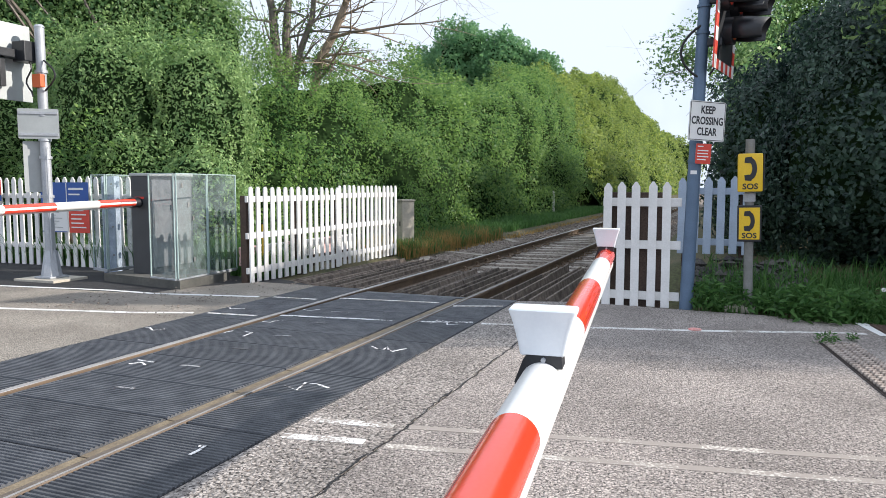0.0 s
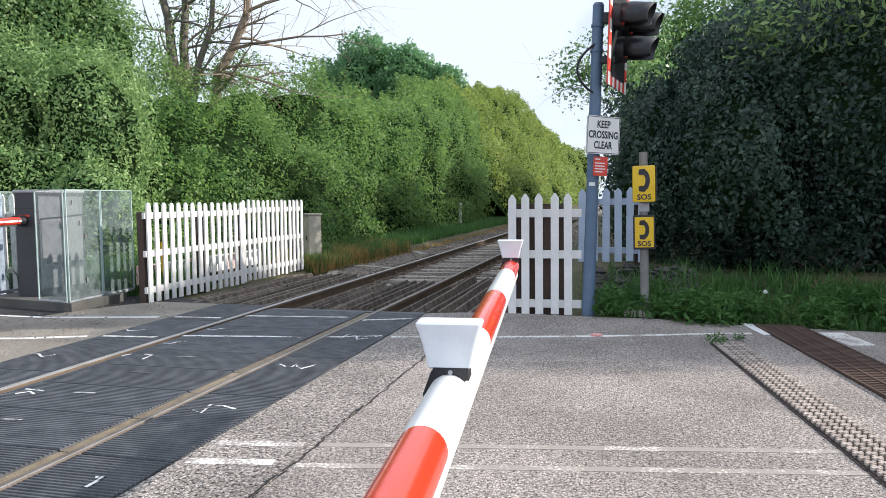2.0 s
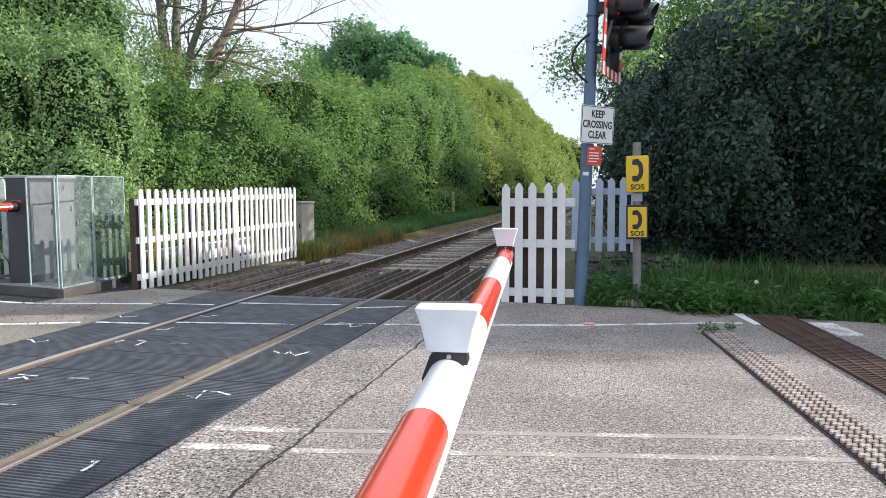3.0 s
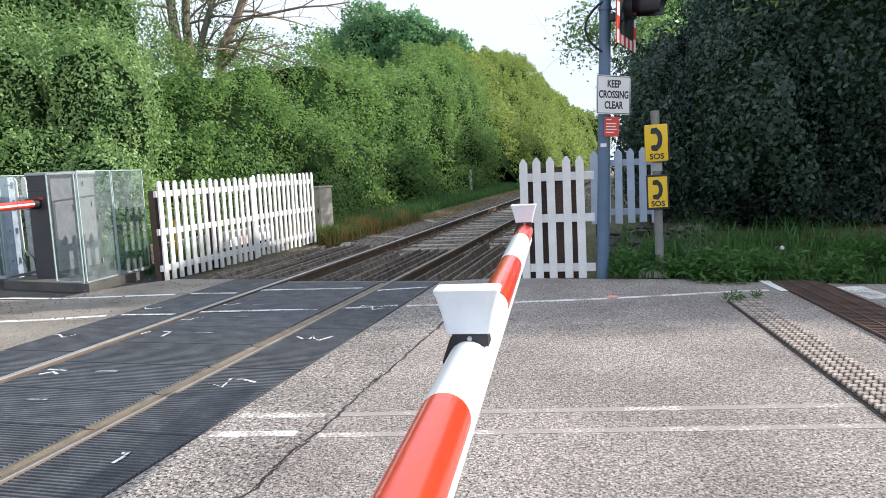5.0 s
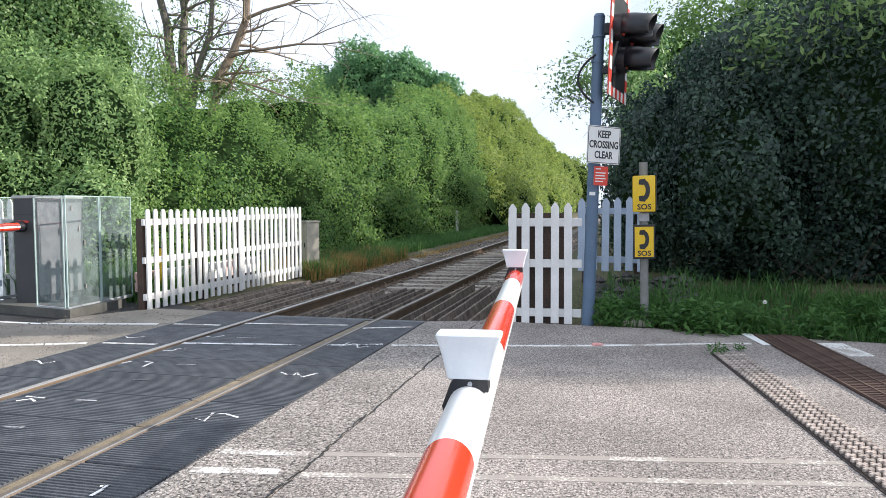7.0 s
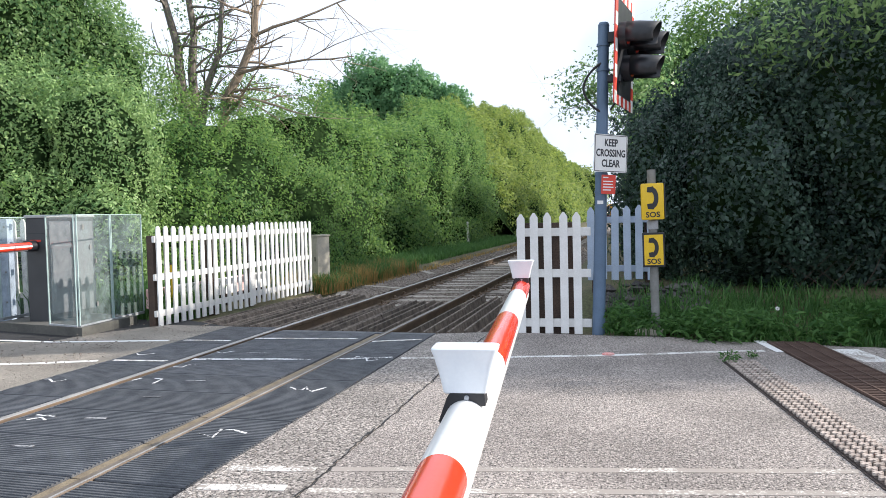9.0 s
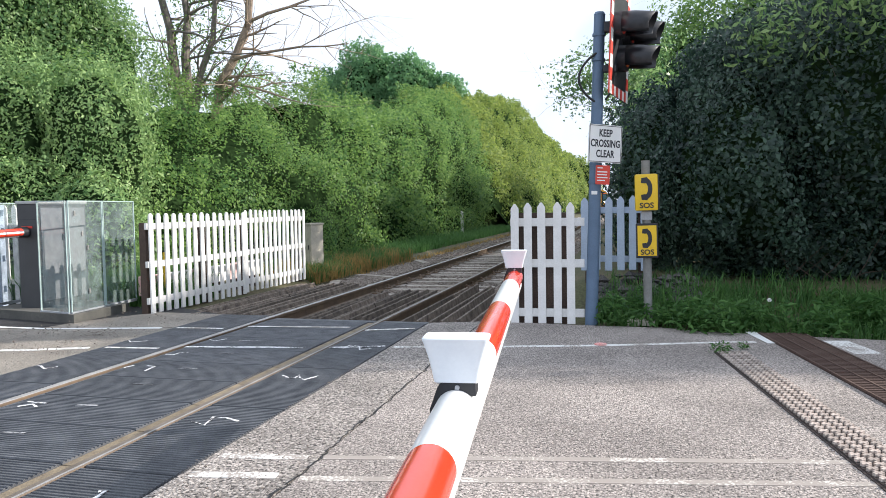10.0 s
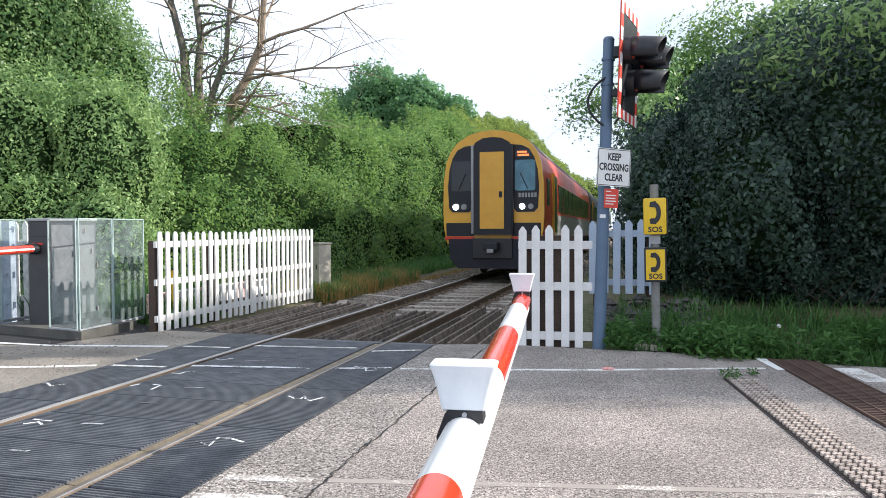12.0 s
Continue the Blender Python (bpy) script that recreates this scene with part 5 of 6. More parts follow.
hedge("near_hedge", 9.3, 21.0, HF, HH, 0.092, 760, L_HEDGE, "dense sunlit green hedgerow behind the white fence", 11, 2.6, 0.6, 0.8, 3.4)
hedge("trackside_hedge", 21.0, 46.0, HF, HH, 0.135, 330, L_HEDGE, "tall leafy green hedge along the railway", 12, 2.6, 0.85, 0.5, 2.3)
hedge("far_hedge", 46.0, 100.0, HF, HH, 0.23, 115, L_FARHEDGE, "tall yellow-green trees and hedge along the railway", 13, 4.0, 1.5, 0.35, 1.3)
hedge("distant_hedge", 100.0, 190.0, HF, HH, 0.44, 32, L_FARHEDGE, "distant yellow-green trees along the railway", 14, 5.0, 2.0, 0.25, 0.7)


def leafy(name, blobs, per, size, material, label, seed, trunks=(), core=0.74, lump=0.22, category="tree", shell=0.28, shape=0.55, kind="", bend=0.16):
    """A tree or bush: trunk and limbs, an uneven crown of leaves round a body coloured dark as inner shade."""
    rng = np.random.default_rng(seed)
    base = Vector((blobs[0][0], blobs[0][1], 0))
    t = thing(name, Matrix.Translation(base), label, category, kind=kind)
    loc = [(b[0] - base.x, b[1] - base.y, *b[2:]) for b in blobs]
    p, nrm = blob_points(loc, per, rng, lump, seed, shell)
    nrm = nrm + 0.4 * np.stack([lattice(p * 2.5, seed + 5), lattice(p * 2.5, seed + 6), lattice(p * 2.5, seed + 7)], 1)
    leaves("crown", p, nrm, size, material, t, rng, shape=shape)
    if core:
        part("inner_shade_body", blob_core(loc, core), M_CORE, t, "dark body painting the shade inside the foliage", True)
    bm = bmesh.new()
    for x, y, h, r, lx, ly in trunks or [(blobs[0][0], blobs[0][1], blobs[0][2], 0.14, 0, 0)]:
        limb(bm, (x - base.x, y - base.y, -0.1), (lx, ly, 1), h, r, 2, rng, bend, 3)
    part("trunk", bm, M_BARK, t, "grey-brown trunk and limbs", True)
    return t


leafy("broadleaf_tree", [(-12.2, 14.2, 6.2, 3.0, 2.8, 4.6), (-10.3, 15.2, 4.2, 2.0, 2.0, 3.2), (-14.6, 12.2, 5.6, 3.2, 2.6, 4.8), (-12.6, 12.0, 3.0, 2.6, 1.9, 3.0)], 430, 0.095, L_TREE, "tall dense green tree behind the footway", 21, [(-12.2, 14.2, 8, 0.22, 0, 0), (-14.6, 12.4, 7, 0.2, 0, 0)])
leafy("broadleaf_tree", [(-19, 10.5, 5.4, 3.6, 3.0, 5.2), (-24, 9.5, 5.0, 4, 3, 5), (-17.2, 12.5, 7.2, 3.0, 2.6, 4.0)], 170, 0.14, L_TREE, "tall dense green tree behind the footway", 22)
leafy("elder_shrub", [(-9.3, 10.6, 1.6, 1.5, 0.9, 1.9), (-7.6, 10.4, 1.2, 1.2, 0.8, 1.5), (-11.4, 10.4, 2.2, 1.5, 0.9, 2.1), (-5.9, 10.3, 1.0, 0.9, 0.6, 1.2), (-8.4, 10.6, 2.6, 1.5, 0.8, 2.0), (-6.8, 11.3, 2.4, 1.4, 0.9, 1.9)], 600, 0.085, L_SHRUB, "bright broad-leaved shrub behind the white fence", 23, category="shrub", shape=0.42)
leafy("oak_tree", [(-23.2, 72, 14.4, 3.8, 3.4, 4.0), (-18.8, 72, 13.9, 3.4, 3.0, 3.4), (-27, 73, 12.5, 2.8, 3.0, 3.8), (-22, 72, 10, 5, 4, 4), (-15.4, 73, 12.6, 2.6, 2.6, 2.6)], 75, 0.36, L_OAK, "round-topped green tree above the hedge", 24, [(-21, 72, 11, 0.45, 0, 0)], lump=0.3)
# the blobs from x = 9 on are unseen, added to shade the road
leafy("dark_bush", [(6.3, 11.5, 2.4, 2.4, 2.0, 2.2), (4.45, 11.1, 1.9, 1.05, 1.6, 1.8), (9.3, 10.9, 3.0, 2.6, 2.1, 2.9), (4.9, 12.6, 3.0, 1.5, 1.6, 1.35), (13, 11.4, 3.6, 3.0, 2.5, 3.7), (16.5, 12.0, 4.2, 3.2, 2.6, 4.2), (7.5, 13.0, 3.4, 2.8, 2.2, 1.9), (3.45, 12.6, 1.7, 0.85, 1.5, 1.7), (5.6, 11.4, 0.8, 1.9, 1.0, 0.95), (8.4, 11.2, 0.8, 2.2, 1.1, 1.1)], 800, 0.082, L_DARK, "large bush overhanging the grass verge, its shade put into dark leaves", 25, [(6.5, 12.2, 3.2, 0.12, 0.1, -0.1), (8.4, 11.8, 3, 0.1, -0.1, 0), (5.2, 12.4, 3, 0.09, 0, 0)], category="bush")
leafy("trackside_bush", [(4.15, 16.5, 2.0, 1.35, 2.4, 1.9), (3.5, 14.6, 1.6, 0.75, 1.2, 1.7), (4.5, 21, 3.0, 1.6, 3.0, 3.2), (5.0, 29, 3.8, 2.2, 5.0, 4.2), (6.2, 42, 4.4, 3.2, 8, 5.0), (8, 62, 5, 4.5, 13, 5.5)], 150, 0.15, L_TREE, "green bushes along the other side of the track", 26, category="bush")
leafy("sparse_tree", [(3.2, 17.0, 4.4, 1.2, 1.5, 1.3), (2.0, 18.0, 4.4, 1.1, 0.9, 0.9), (3.3, 15.0, 3.3, 0.8, 1.0, 1.1)], 105, 0.10, L_TREE, "thin open tree leaning over the railway", 27, [(3.7, 17.2, 4.4, 0.08, -0.04, 0.02), (3.9, 16.6, 4.2, 0.06, -0.02, 0.0)], core=0, lump=0.4, shell=0.9, bend=0.10)
overhang = thing("overhanging_branch", pose(3.3, 17.1, 3.4), "bare thin branches reaching over the railway", "branch")
rng_b = np.random.default_rng(33)
for z_b, len_b, up_b in ((0.0, 1.5, 0.35), (0.7, 1.9, 0.22), (1.1, 1.6, 0.45), (0.35, 1.2, 0.1)):
    part("branch", limb(bmesh.new(), (0.4, 0, z_b - 0.2), (-1, rng_b.normal(0, 0.2), up_b), len_b + 0.4, 0.022, 1, rng_b, 0.16, 5, 0.0, 5), M_BARK, overhang, "", True)
leafy("sunlit_tree", [(4.7, 20.5, 4.6, 1.4, 1.6, 2.2), (6.3, 21.0, 5.6, 1.8, 1.8, 2.0), (8.8, 21.0, 6.0, 2.2, 1.8, 2.0), (11.5, 20.5, 5.6, 2.4, 1.8, 2.4)], 260, 0.11, L_HEDGE, "sunlit green treetop behind the dark bush", 30, [(4.9, 20.5, 4.5, 0.12, 0, 0), (6.4, 21, 5, 0.12, 0, 0), (8.8, 21, 5, 0.12, 0, 0)], core=0.55, lump=0.35)
# pale leaves added over the dark bush; its sunlit top is put in as colour
leafy("sunlit_leaf_clusters", [(5.6, 9.75, 3.9, 0.9, 0.45, 0.7), (6.6, 9.5, 3.6, 0.9, 0.45, 0.9), (7.4, 9.5, 4.4, 0.9, 0.5, 0.7), (4.7, 10.0, 3.5, 0.6, 0.4, 0.5)], 110, 0.12, L_SHRUB, "pale leaf clusters added as the sunlit top of the dark bush", 40, [(5.8, 10.9, 3.6, 0.04, -0.02, -0.1), (6.8, 10.9, 3.8, 0.04, 0.02, -0.1)], core=0, lump=0.4, shell=0.8, shape=0.36)
leafy("closing_trees", [(-9, 205, 7, 6, 6, 8), (6, 200, 7, 4.8, 6, 8), (15, 190, 7, 7, 7, 8), (-18, 210, 8, 7, 6, 9), (26, 180, 8, 8, 8, 9)], 16, 0.6, L_FARHEDGE, "distant trees beside the railway", 28, core=0.85, kind="stuff")
# out of view to the right; added as further shade beside the road
leafy("unseen_roadside_trees", [(18, 14, 2.4, 4, 3, 2.6), (25, 14.5, 2.6, 5, 3, 2.8), (34, 15, 3, 6, 4, 3.2)], 60, 0.22, L_DARK, "unseen dark trees added along the roadside verge", 29, kind="stuff")


def dead_tree():
    rng = np.random.default_rng(8)
    t = thing("dead_tree", pose(-9.0, 18.2, 0.0), "bare dead tree above the hedge, some limbs coloured pale as sunlit", "tree")
    for k, (x, y, pts, r) in enumerate([
        (0, 0, [(-0.45, 0, 0), (-0.5, 0, 4.2), (-0.7, 0.05, 5.6), (-0.75, 0, 6.6), (-1.15, 0, 8.0), (-1.3, 0, 10)], 0.19),
        (0, 0, [(-0.3, 0.3, 0), (-0.38, 0.3, 4.2), (-0.42, 0.2, 5.8), (-0.3, 0.2, 7.0), (-0.5, 0.2, 8.2), (-0.4, 0.2, 10)], 0.17),
        (0, 0, [(0.5, 0, 0), (0.62, 0, 3.8), (0.78, 0, 4.9), (1.25, 0.1, 5.7), (1.75, 0, 6.6), (1.85, 0.1, 8.4), (2.1, 0, 9.6)], 0.17),
        (0, 0, [(0.2, -0.2, 0), (0.1, -0.2, 4.2), (0.3, -0.2, 5.2), (0.75, -0.2, 6.2), (0.8, -0.1, 7.4), (1.15, -0.1, 9.6)], 0.13)]):
        n = len(pts)
        bm = tube(pts, [r * (1 - 0.65 * i / (n - 1)) for i in range(n)], 9)
        for i in range(2, n):
            for j in range(3):
                d = (rng.uniform(-0.5, 1.4), rng.normal(0, 0.5), rng.uniform(0.0, 0.9))
                limb(bm, Vector(pts[i]).lerp(Vector(pts[i - 1]), rng.random()), d, rng.uniform(0.9, 2.2), r * 0.26, 1, rng, 0.22, 3, 0.02, 5)
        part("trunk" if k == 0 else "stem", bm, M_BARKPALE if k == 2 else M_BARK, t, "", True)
    bm = limb(bmesh.new(), (0.9, 0, 5.0), (1, 0.1, 0.25), 2.6, 0.05, 2, rng, 0.28, 4, 0.01, 6)
    limb(bm, (1.2, 0, 5.6), (1, 0, 0.25), 3.4, 0.05, 2, rng, 0.16, 5, 0.0, 6)
    limb(bm, (0.8, -0.1, 4.4), (0.9, -0.3, 0.35), 2.2, 0.05, 2, rng, 0.2, 4, 0.06, 6)
    limb(bm, (1.7, 0, 6.6), (1, 0, 0.5), 3.2, 0.05, 2, rng, 0.16, 5, 0.03, 6)
    part("long_branch", bm, M_BARKPALE, t, "bare drooping branches coloured pale as sunlit", True)
    p = np.concatenate([rng.normal((-0.4, 0.1, 6.4), (0.35, 0.3, 1.3), (900, 3)), rng.normal((0.7, -0.1, 6.0), (0.25, 0.25, 1.2), (700, 3))])
    leaves("ivy", p, rng.normal(0, 1, p.shape), 0.09, L_HEDGE, t, rng, "sparse ivy leaves on the stems")


dead_tree()


def blades(name, region, count, height, width, material, label, seed, ground=0.0):
    """Bent grass blades, each two quads joined in a strip."""
    rng = np.random.default_rng(seed)
    x0, x1, y0, y1, edge = region
    x = rng.uniform(x0, x1, count)
    y = y0 + (y1 - y0) * rng.random(count) ** 1.2
    if edge is not None:
        y = y + np.interp(x, *edge)
    clump = lattice(np.stack([x * 2.2, y * 2.2, 0 * x], 1), seed)
    keep = rng.random(count) < 0.75 + 0.4 * clump
    x, y, clump = x[keep], y[keep], clump[keep]
    n = len(x)
    h = height * rng.uniform(0.45, 1.2, n) * (1 + 0.35 * clump)
    a = rng.uniform(0, 6.283, n)
    lean = rng.uniform(0.1, 0.75, n) * h
    dx, dy = np.cos(a), np.sin(a)
    w = width * rng.uniform(0.6, 1.4, n)
    g = ground(x, y) if callable(ground) else np.full(n, ground)
    base = np.stack([x, y, g], 1)
    side = np.stack([-dy, dx, 0 * dx], 1) * w[:, None] / 2
    mid = base + np.stack([dx * lean * 0.3, dy * lean * 0.3, h * 0.62], 1)
    tip = base + np.stack([dx * lean, dy * lean, h], 1)
    v = np.empty((n * 2, 4, 3))
    v[0::2] = np.stack([base - side, base + side, mid + side * 0.85, mid - side * 0.85], 1)
    v[1::2] = np.stack([mid - side * 0.85, mid + side * 0.85, tip + side * 0.08, tip - side * 0.08], 1)
    return tagged(raw_quads(name, v, material, None), label, "grass", kind="stuff")


EDGE = ([2.5, 3.3, 3.7, 4.4, 5.6, 9, 14], [8.25, 8.22, 8.03, 7.95, 7.82, 7.3, 6.6])


def verge_ground(x, y):
    return np.where(y > 9.3, 0.18, np.interp(y, [8.2, 8.9, 9.6], [-0.06, 0.1, 0.26]))


blades("verge_grass", (2.58, 13, 0.0, 2.0, EDGE), 22000, 0.17, 0.013, L_GRASS, "lush long green grass on the shaded verge", 31, verge_ground)
blades("verge_grass_tall", (2.6, 12, 0.5, 2.6, EDGE), 3500, 0.28, 0.016, L_GRASS, "tall rank grass below the dark bush", 32, verge_ground)
blades("cess_grass", (-5.3, -3.25, 15.5, 45, None), 26000, 0.30, 0.02, L_GRASS, "green grass at the foot of the hedge", 33, -0.08)
blades("mixed_grass", (-4.8, -3.0, 12.9, 19.5, None), 13000, 0.30, 0.014, L_GRASS, "short green grass among the dry stems", 38, -0.1)
blades("dry_grass", (-4.8, -2.95, 12.9, 19.5, None), 9000, 0.30, 0.013, L_DRY, "dry golden-brown grass beside the fence's end", 34, -0.1)
blades("dry_grass_low", (-3.5, -2.8, 15, 40, None), 4000, 0.12, 0.018, L_DRY, "low dry grass along the ballast edge", 35, -0.16)
blades("footway_weeds", (-4.6, -3.3, 8.8, 9.6, None), 2500, 0.35, 0.016, L_GRASS, "green weeds behind the clear screens", 36, -0.02)
blades("fence_weeds", (-11.5, -3.5, 8.85, 10.2, None), 14000, 0.5, 0.02, L_GRASS, "rough grass and weeds behind the white fence", 37, -0.05)


def weed(x, y, r, n, seed, size=0.07, h=0.16):
    rng = np.random.default_rng(seed)
    w = thing("weed", pose(x, y, 0.0), "small green leafy weed growing at the road's edge", "weed", "weeds")
    d = rng.normal(0, 1, (n, 3))
    d /= np.linalg.norm(d, axis=1)[:, None]
    p = np.abs(d) * np.sign(d) * r * rng.random((n, 1)) ** 0.5
    p[:, 2] = np.abs(p[:, 2]) / r * h + 0.01
    leaves("leaves", p, np.array([0, 0, 1.0]) + 0 * p, size, L_GRASS, w, rng, shape=0.35)


weed(3.72, 6.86, 0.11, 110, 41, 0.045, 0.11)
weed(3.95, 7.08, 0.06, 50, 42, 0.04, 0.08)
rng_w = np.random.default_rng(77)
for k in range(34):
    x = rng_w.uniform(2.7, 8.5)
    weed(x, float(np.interp(x, *EDGE)) + 0.1 + rng_w.random() * 1.1, rng_w.uniform(0.12, 0.3), int(rng_w.uniform(90, 260)), 100 + k, rng_w.uniform(0.06, 0.13), rng_w.uniform(0.2, 0.42))
for k, (x, y) in enumerate(((3.62, 8.15), (3.8, 8.0), (4.9, 8.0), (5.6, 7.9), (4.2, 8.25), (2.75, 8.35), (6.3, 7.9))):
    weed(x, y, 0.28, 300, 50 + k, 0.10, 0.38)
for k, (x, y) in enumerate(((-3.5, 8.6), (-4.1, 9.2), (-5.2, 9.1))):
    weed(x, y, 0.2, 160, 60 + k, 0.08, 0.3)


def dandelion():
    d = thing("dandelion_clock", pose(4.35, 8.05, 0.0), "white dandelion seed head on a bent stalk", "flower")
    part("stalk", tube([(-0.25, 0.05, 0.05), (-0.1, 0.02, 0.25), (0, 0, 0.33)], 0.004, 5), L_GRASS, d)
    rng = np.random.default_rng(9)
    v = rng.normal(0, 1, (160, 3))
    v /= np.linalg.norm(v, axis=1)[:, None]
    leaves("seed_head", v * 0.019 + (0, 0, 0.345), v, 0.012, M_SIGNW, d, rng)


dandelion()

twigs = thing("bare_twigs", pose(5.35, 10.0, 0.3), "tangle of bare pale twigs under the dark bush", "twigs")
rng_t = np.random.default_rng(12)
for k in range(9):
    own = limb(bmesh.new(), (rng_t.uniform(-0.5, 0.5), rng_t.uniform(0, 0.4), 0.0), (rng_t.normal(0, 0.8), -0.2, 0.8), rng_t.uniform(0.5, 1.0), 0.008, 0, rng_t, 0.2, 2, 0, 4)
    part("twig", own, M_POST, twigs)

# ---- the train ----
T_YELLOW = mat("train_yellow", (0.80, 0.40, 0.02), (0.70, 0.34, 0.02), 2, 0.35, 0, 0, 90, 0.04, coat=0.3)
T_RED = mat("train_red", (0.62, 0.05, 0.02), (0.54, 0.04, 0.02), 2, 0.42, 0, 0, 90, 0.04, coat=0.1)
T_ORANGE = mat("train_orange", (0.72, 0.22, 0.02), (0.64, 0.19, 0.02), 2, 0.42, 0, 0, 90, 0.04, coat=0.1)
T_DARK = mat("train_dark_grey", (0.009, 0.011, 0.016), (0.016, 0.018, 0.024), 2, 0.55, 0, 0.05, 90, 0.06)
T_NAVY = mat("train_navy_skirt", (0.010, 0.011, 0.022), (0.022, 0.02, 0.028), 2, 0.7, 0, 0.1, 60, 0.1)
T_GLASS = mat("train_dark_glass", (0.012, 0.016, 0.022), (0.02, 0.024, 0.03), 2, 0.06, 0, 0, 90, 0.02)
# a teal reflection is put into the base colour of this glass
T_GLASS2 = mat("train_glass_with_teal_reflection", (0.10, 0.24, 0.30), (0.05, 0.12, 0.16), 2, 0.08, 0.2, 0, 90, 0.02)
T_SILVER = mat("train_silver", (0.34, 0.34, 0.34), (0.26, 0.26, 0.27), 2, 0.45, 0.2, 0, 90, 0.05)
T_ROOF = mat("train_roof", (0.10, 0.10, 0.105), (0.15, 0.145, 0.14), 2, 0.7, 0.1, 0.1, 60, 0.1)
T_HEAD = glow("headlight_glow", (1.0, 0.95, 0.85), 14)
T_DEST = glow("destination_glow", (1.0, 0.16, 0.04), 1.6)
SIDE = [(1.28, 0.95), (1.36, 1.35), (1.385, 1.8), (1.37, 2.6), (1.30, 3.15), (1.18, 3.45), (0.98, 3.70), (0.68, 3.89), (0.35, 3.99), (0.0, 4.02)]
FULL = SIDE + [(-x, z) for x, z in SIDE[-2::-1]]


def train():
    t = thing("train", pose(TRACK, 630, 0.004), "yellow-fronted diesel train in red and orange livery with headlights on", "train")
    for car in range(3):
        y0 = car * 23.2
        part("car_body", prism([(x, z) for x, z in FULL], 22.6, lambda u, v, w: (u, y0 + 0.14 + w, v)), T_RED if car == 0 else T_DARK, t, "red and orange body", True)
        part("roof", prism([(x * 1.004, z + 0.012) for x, z in FULL if z > 3.4], 22.0, lambda u, v, w: (u, y0 + 0.5 + w, v)), T_ROOF, t, "grey roof", True)
        part("underframe", box(-1.2, 1.2, y0 + 0.3, y0 + 22.4, 0.35, 0.95, 0.03), T_NAVY, t, "dark underframe")
        for s in (-1, 1):
            x = 1.388 * s
            for k in range(9):
                a = y0 + 3.9 + k * 1.9
                part("window", box(min(x, x - 0.02 * s), max(x, x - 0.02 * s) + 0.0, a, a + 1.7, 1.85, 2.75, 0.006), T_GLASS, t, "dark side window")
            part("side_band", box(min(1.372 * s, 1.386 * s), max(1.372 * s, 1.386 * s), y0 + 3.4, y0 + 22.4, 1.0, 1.78, 0.004), T_SILVER, t, "pale grey lower side")
            part("orange_band", box(min(1.33 * s, 1.384 * s), max(1.33 * s, 1.384 * s), y0 + 2.2, y0 + 3.4, 1.0, 2.95, 0.004), T_ORANGE, t, "orange band")
            for a in (2.15, 2.6):
                part("yellow_stripe", box(min(1.34 * s, 1.389 * s), max(1.34 * s, 1.389 * s), y0 + a, y0 + a + 0.12, 1.0, 3.0, 0.003), T_YELLOW, t, "yellow stripe")
            part("side_door", box(min(1.36 * s, 1.391 * s), max(1.36 * s, 1.391 * s), y0 + 2.75, y0 + 3.5, 1.05, 2.95, 0.006), T_GLASS, t, "dark passenger door")
            part("cab_window", box(min(1.365 * s, 1.391 * s), max(1.365 * s, 1.391 * s), y0 + 0.7, y0 + 1.35, 2.0, 2.75, 0.006), T_GLASS, t, "cab side window")
        for a in (3.6, 18.8):
            bogie = part("bogie", box(-1.05, 1.05, y0 + a - 1.5, y0 + a + 1.5, 0.35, 0.62, 0.03), T_DARK, t, "dark bogie")
            for dy in (-1.1, 1.1):
                for x in (-0.7525, 0.7525):
                    part("wheel", tube([(x - 0.06, y0 + a + dy, 0.42), (x + 0.06, y0 + a + dy, 0.42)], [0.42, 0.42], 20), M_RAIL, bogie, "steel wheel")
    # front
    cap = prism([(x * 1.002, z) for x, z in FULL], 0.14, lambda u, v, w: (u, w, v))
    part("front_frame", cap, T_YELLOW, t, "yellow front", True)

    def rounded(x0, x1, z0, z1, r):
        out = []
        for cx, cz, a0 in ((x1 - r, z1 - r, 0), (x0 + r, z1 - r, 90), (x0 + r, z0 + r, 180), (x1 - r, z0 + r, 270)):
            out += [(cx + r * math.cos(radians(a0 + 22.5 * k)), cz + r * math.sin(radians(a0 + 22.5 * k))) for k in range(5)]
        return out

    def plate(name, x0, x1, z0, z1, r, depth, material, y=0.0, label=""):
        return part(name, prism(rounded(x0, x1, z0, z1, r), depth, lambda u, v, w: (u, y - w, v)), material, t, label)

    for s in (-1, 1):
        a, b = sorted((0.56 * s, 1.28 * s))
        edge = [(0.56, 1.92), (0.66, 1.81), (1.12, 1.81), (1.22, 1.92), (1.25, 2.5), (1.21, 2.95), (1.12, 3.28), (0.98, 3.50), (0.78, 3.60), (0.56, 3.62)]
        part("window_surround", prism([(x * s, z) for x, z in edge], 0.012, lambda u, v, w: (u, -w, v)), T_DARK, t, "dark front panel")
        a, b = sorted((0.60 * s, 1.15 * s))
        plate("windscreen", a, b, 2.38, 3.20, 0.06, 0.008, T_GLASS2 if s > 0 else T_GLASS, -0.012, "cab windscreen")
        lamp = plate("light_cluster", *sorted((0.66 * s, 1.2 * s)), 1.86, 2.06, 0.06, 0.01, T_DARK, -0.012, "dark lamp cluster")
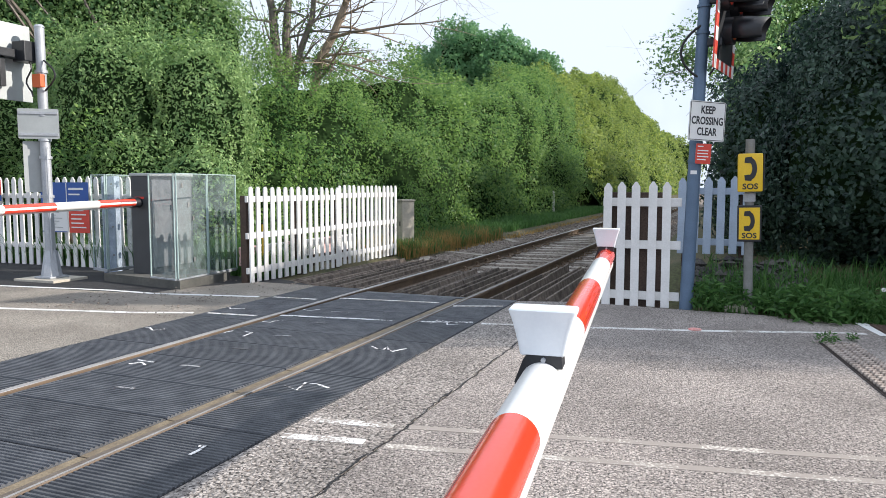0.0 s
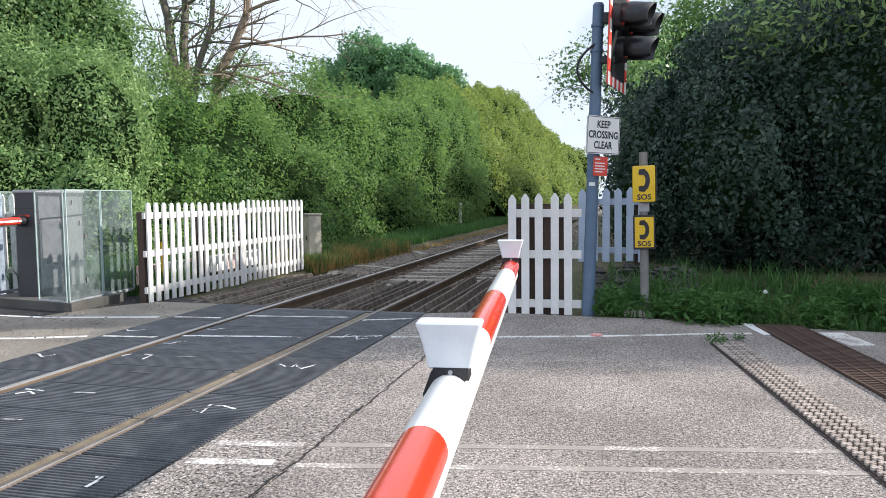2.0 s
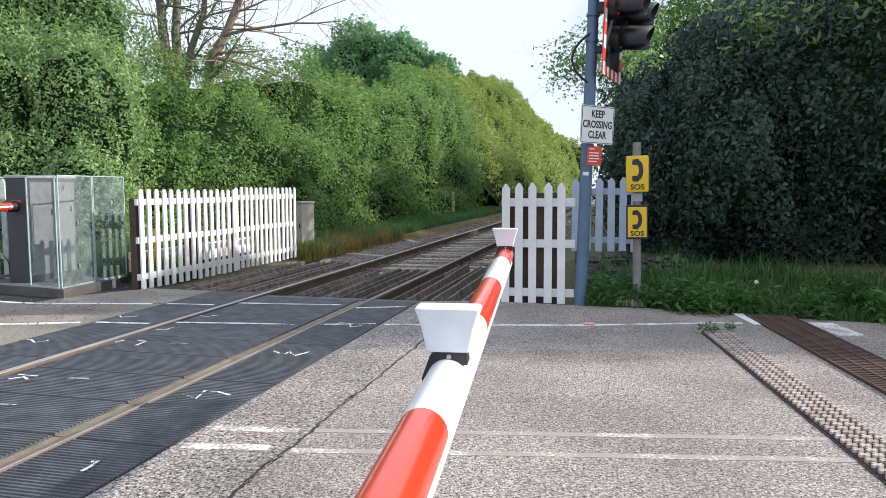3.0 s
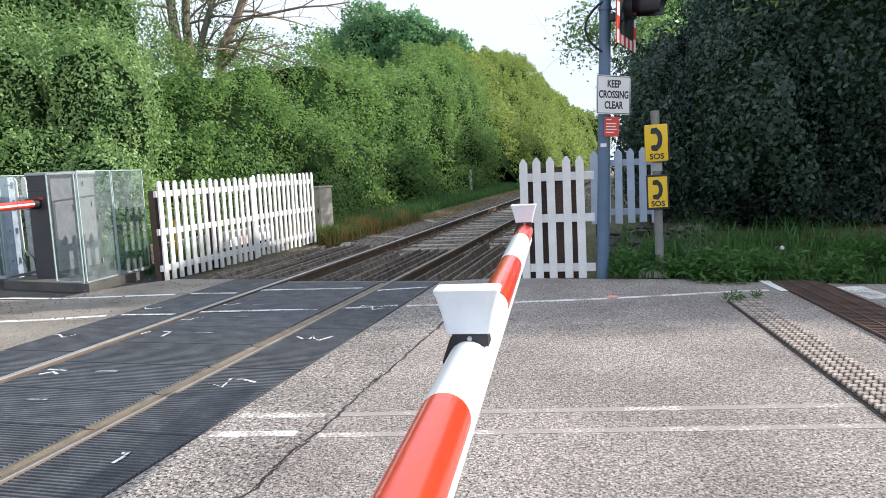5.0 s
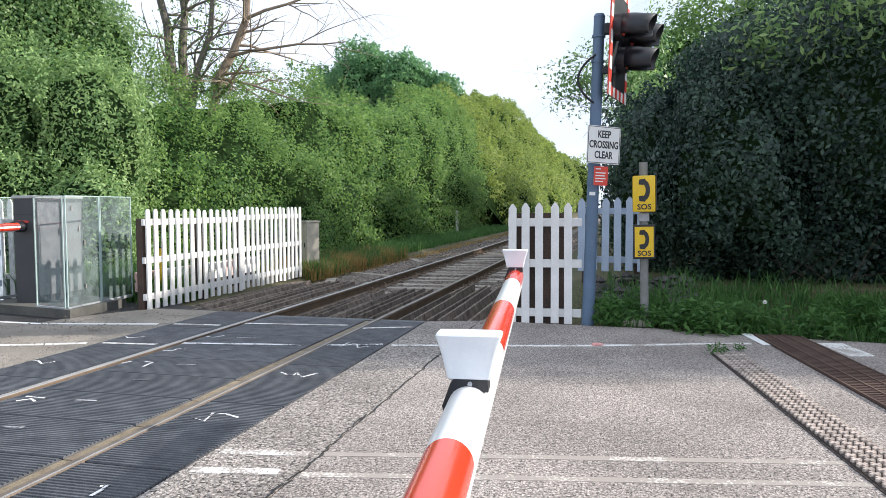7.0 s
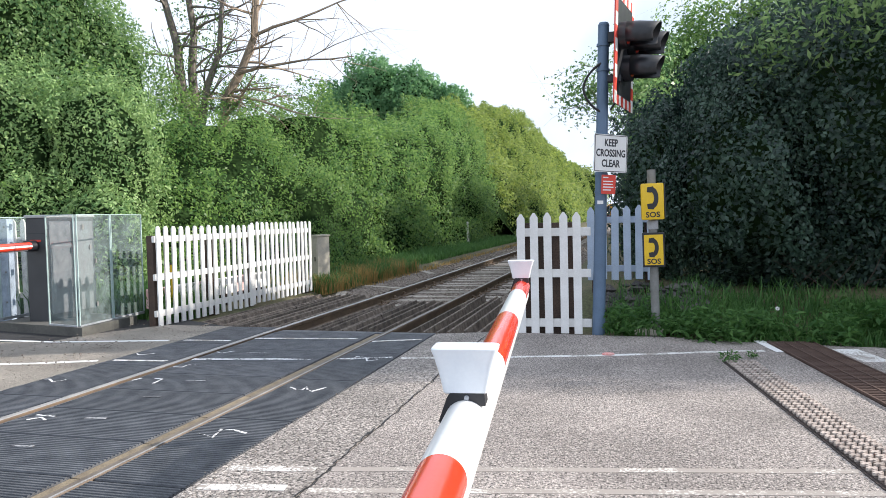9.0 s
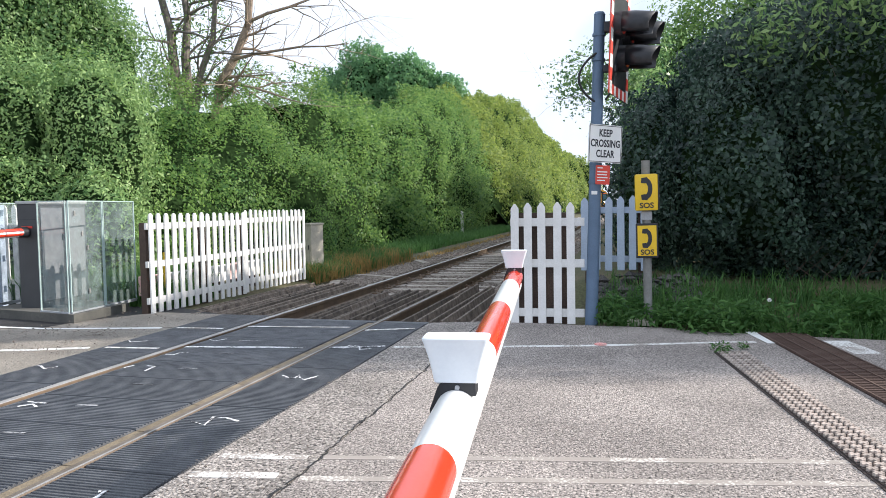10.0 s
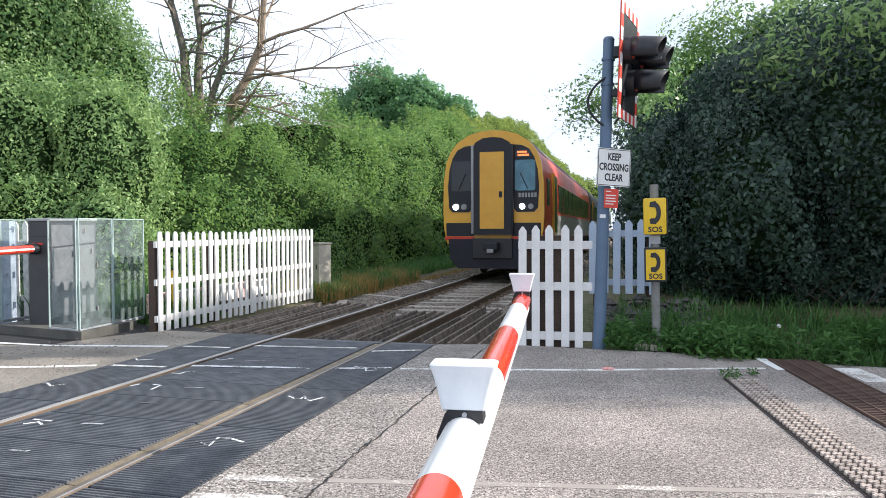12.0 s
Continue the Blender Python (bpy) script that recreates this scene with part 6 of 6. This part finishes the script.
        for x, on in ((0.80, s > 0), (1.03, s < 0)):
            part("headlight" if on else "marker_light", tube([(x * s, -0.022, 1.955), (x * s, -0.036, 1.955)], [0.085 if s < 0 else 0.07, 0.075], 16), T_HEAD if on else T_SILVER, t, "lit headlight" if on else "unlit lamp")
        a, b = sorted((0.52 * s, 1.30 * s))
        plate("lower_band", a, b, 1.16, 1.52, 0.03, 0.012, T_DARK, 0.0, "black lower band")
        a, b = sorted((0.5 * s, 1.34 * s))
        plate("red_line", a, b, 1.05, 1.15, 0.03, 0.014, T_RED, 0.0, "red line")
        part("gangway_post", box(min(0.50 * s, 0.58 * s), max(0.50 * s, 0.58 * s), -0.16, 0.0, 1.22, 3.62, 0.03), T_SILVER if s < 0 else T_DARK, t, "gangway edge", True)
        part("wiper", tube([(0.95 * s, -0.03, 2.42), (0.75 * s, -0.035, 2.85)], 0.012, 5), M_BLACK, t)
    gang = [(-0.56, 1.2), (0.56, 1.2), (0.56, 3.45), (0.46, 3.68), (0.26, 3.79), (0, 3.82), (-0.26, 3.79), (-0.46, 3.68), (-0.56, 3.45)]
    part("gangway", prism(gang, 0.15, lambda u, v, w: (u, -w, v)), T_DARK, t, "dark gangway surround", True)
    plate("end_door", -0.33, 0.33, 1.36, 3.42, 0.02, 0.02, T_YELLOW, -0.15, "yellow end door")
    part("door_handle", box(0.2, 0.28, -0.2, -0.17, 2.2, 2.36, 0.01), T_DARK, t)
    plate("destination_display", 0.62, 1.02, 3.27, 3.47, 0.02, 0.008, T_GLASS, -0.012, "destination display")
    for k, (a, b, z) in enumerate(((0.66, 0.92, 3.41), (0.68, 0.98, 3.33))):
        part("display_bar", box(a, b, -0.028, -0.021, z - 0.025, z + 0.025), T_DEST, t, "glowing orange text bar")
    for k in range(6):
        part("number_bar", box(0.70 + 0.085 * k, 0.76 + 0.085 * k, -0.028, -0.021, 2.2, 2.32), T_SILVER, t, "pale number bar")
    skirt = [(-1.22, 1.08), (1.22, 1.08), (1.18, 0.55), (0.95, 0.28), (-0.95, 0.28), (-1.18, 0.55)]
    part("valance", prism(skirt, 0.5, lambda u, v, w: (u, w - 0.08, v)), T_NAVY, t, "dark navy valance", True)
    # flat black block drawn in place of the shade in a recess
    part("coupler_recess_shade", box(-0.55, 0.55, -0.12, -0.05, 0.55, 1.1, 0.02), M_BLACK, t, "black block for the shade of the coupler recess")
    part("coupler", box(-0.2, 0.2, -0.42, -0.1, 0.78, 1.0, 0.04), T_DARK, t, "coupler head")
    part("coupler_face", box(-0.09, 0.09, -0.44, -0.42, 0.72, 0.82, 0.01), T_SILVER, t, "pale coupler plate")
    return t


TRAIN = train()


def motions():
    walk(TRAIN, [(t, pose(TRACK, y, 0.004)) for t, y in ((0.0, 631.0), (5.5, 351.0), (10.0, 121.0), (11.0, 70.0), (11.5, 44.2), (11.8, 28.3), (12.0, 18.95))])


motions()
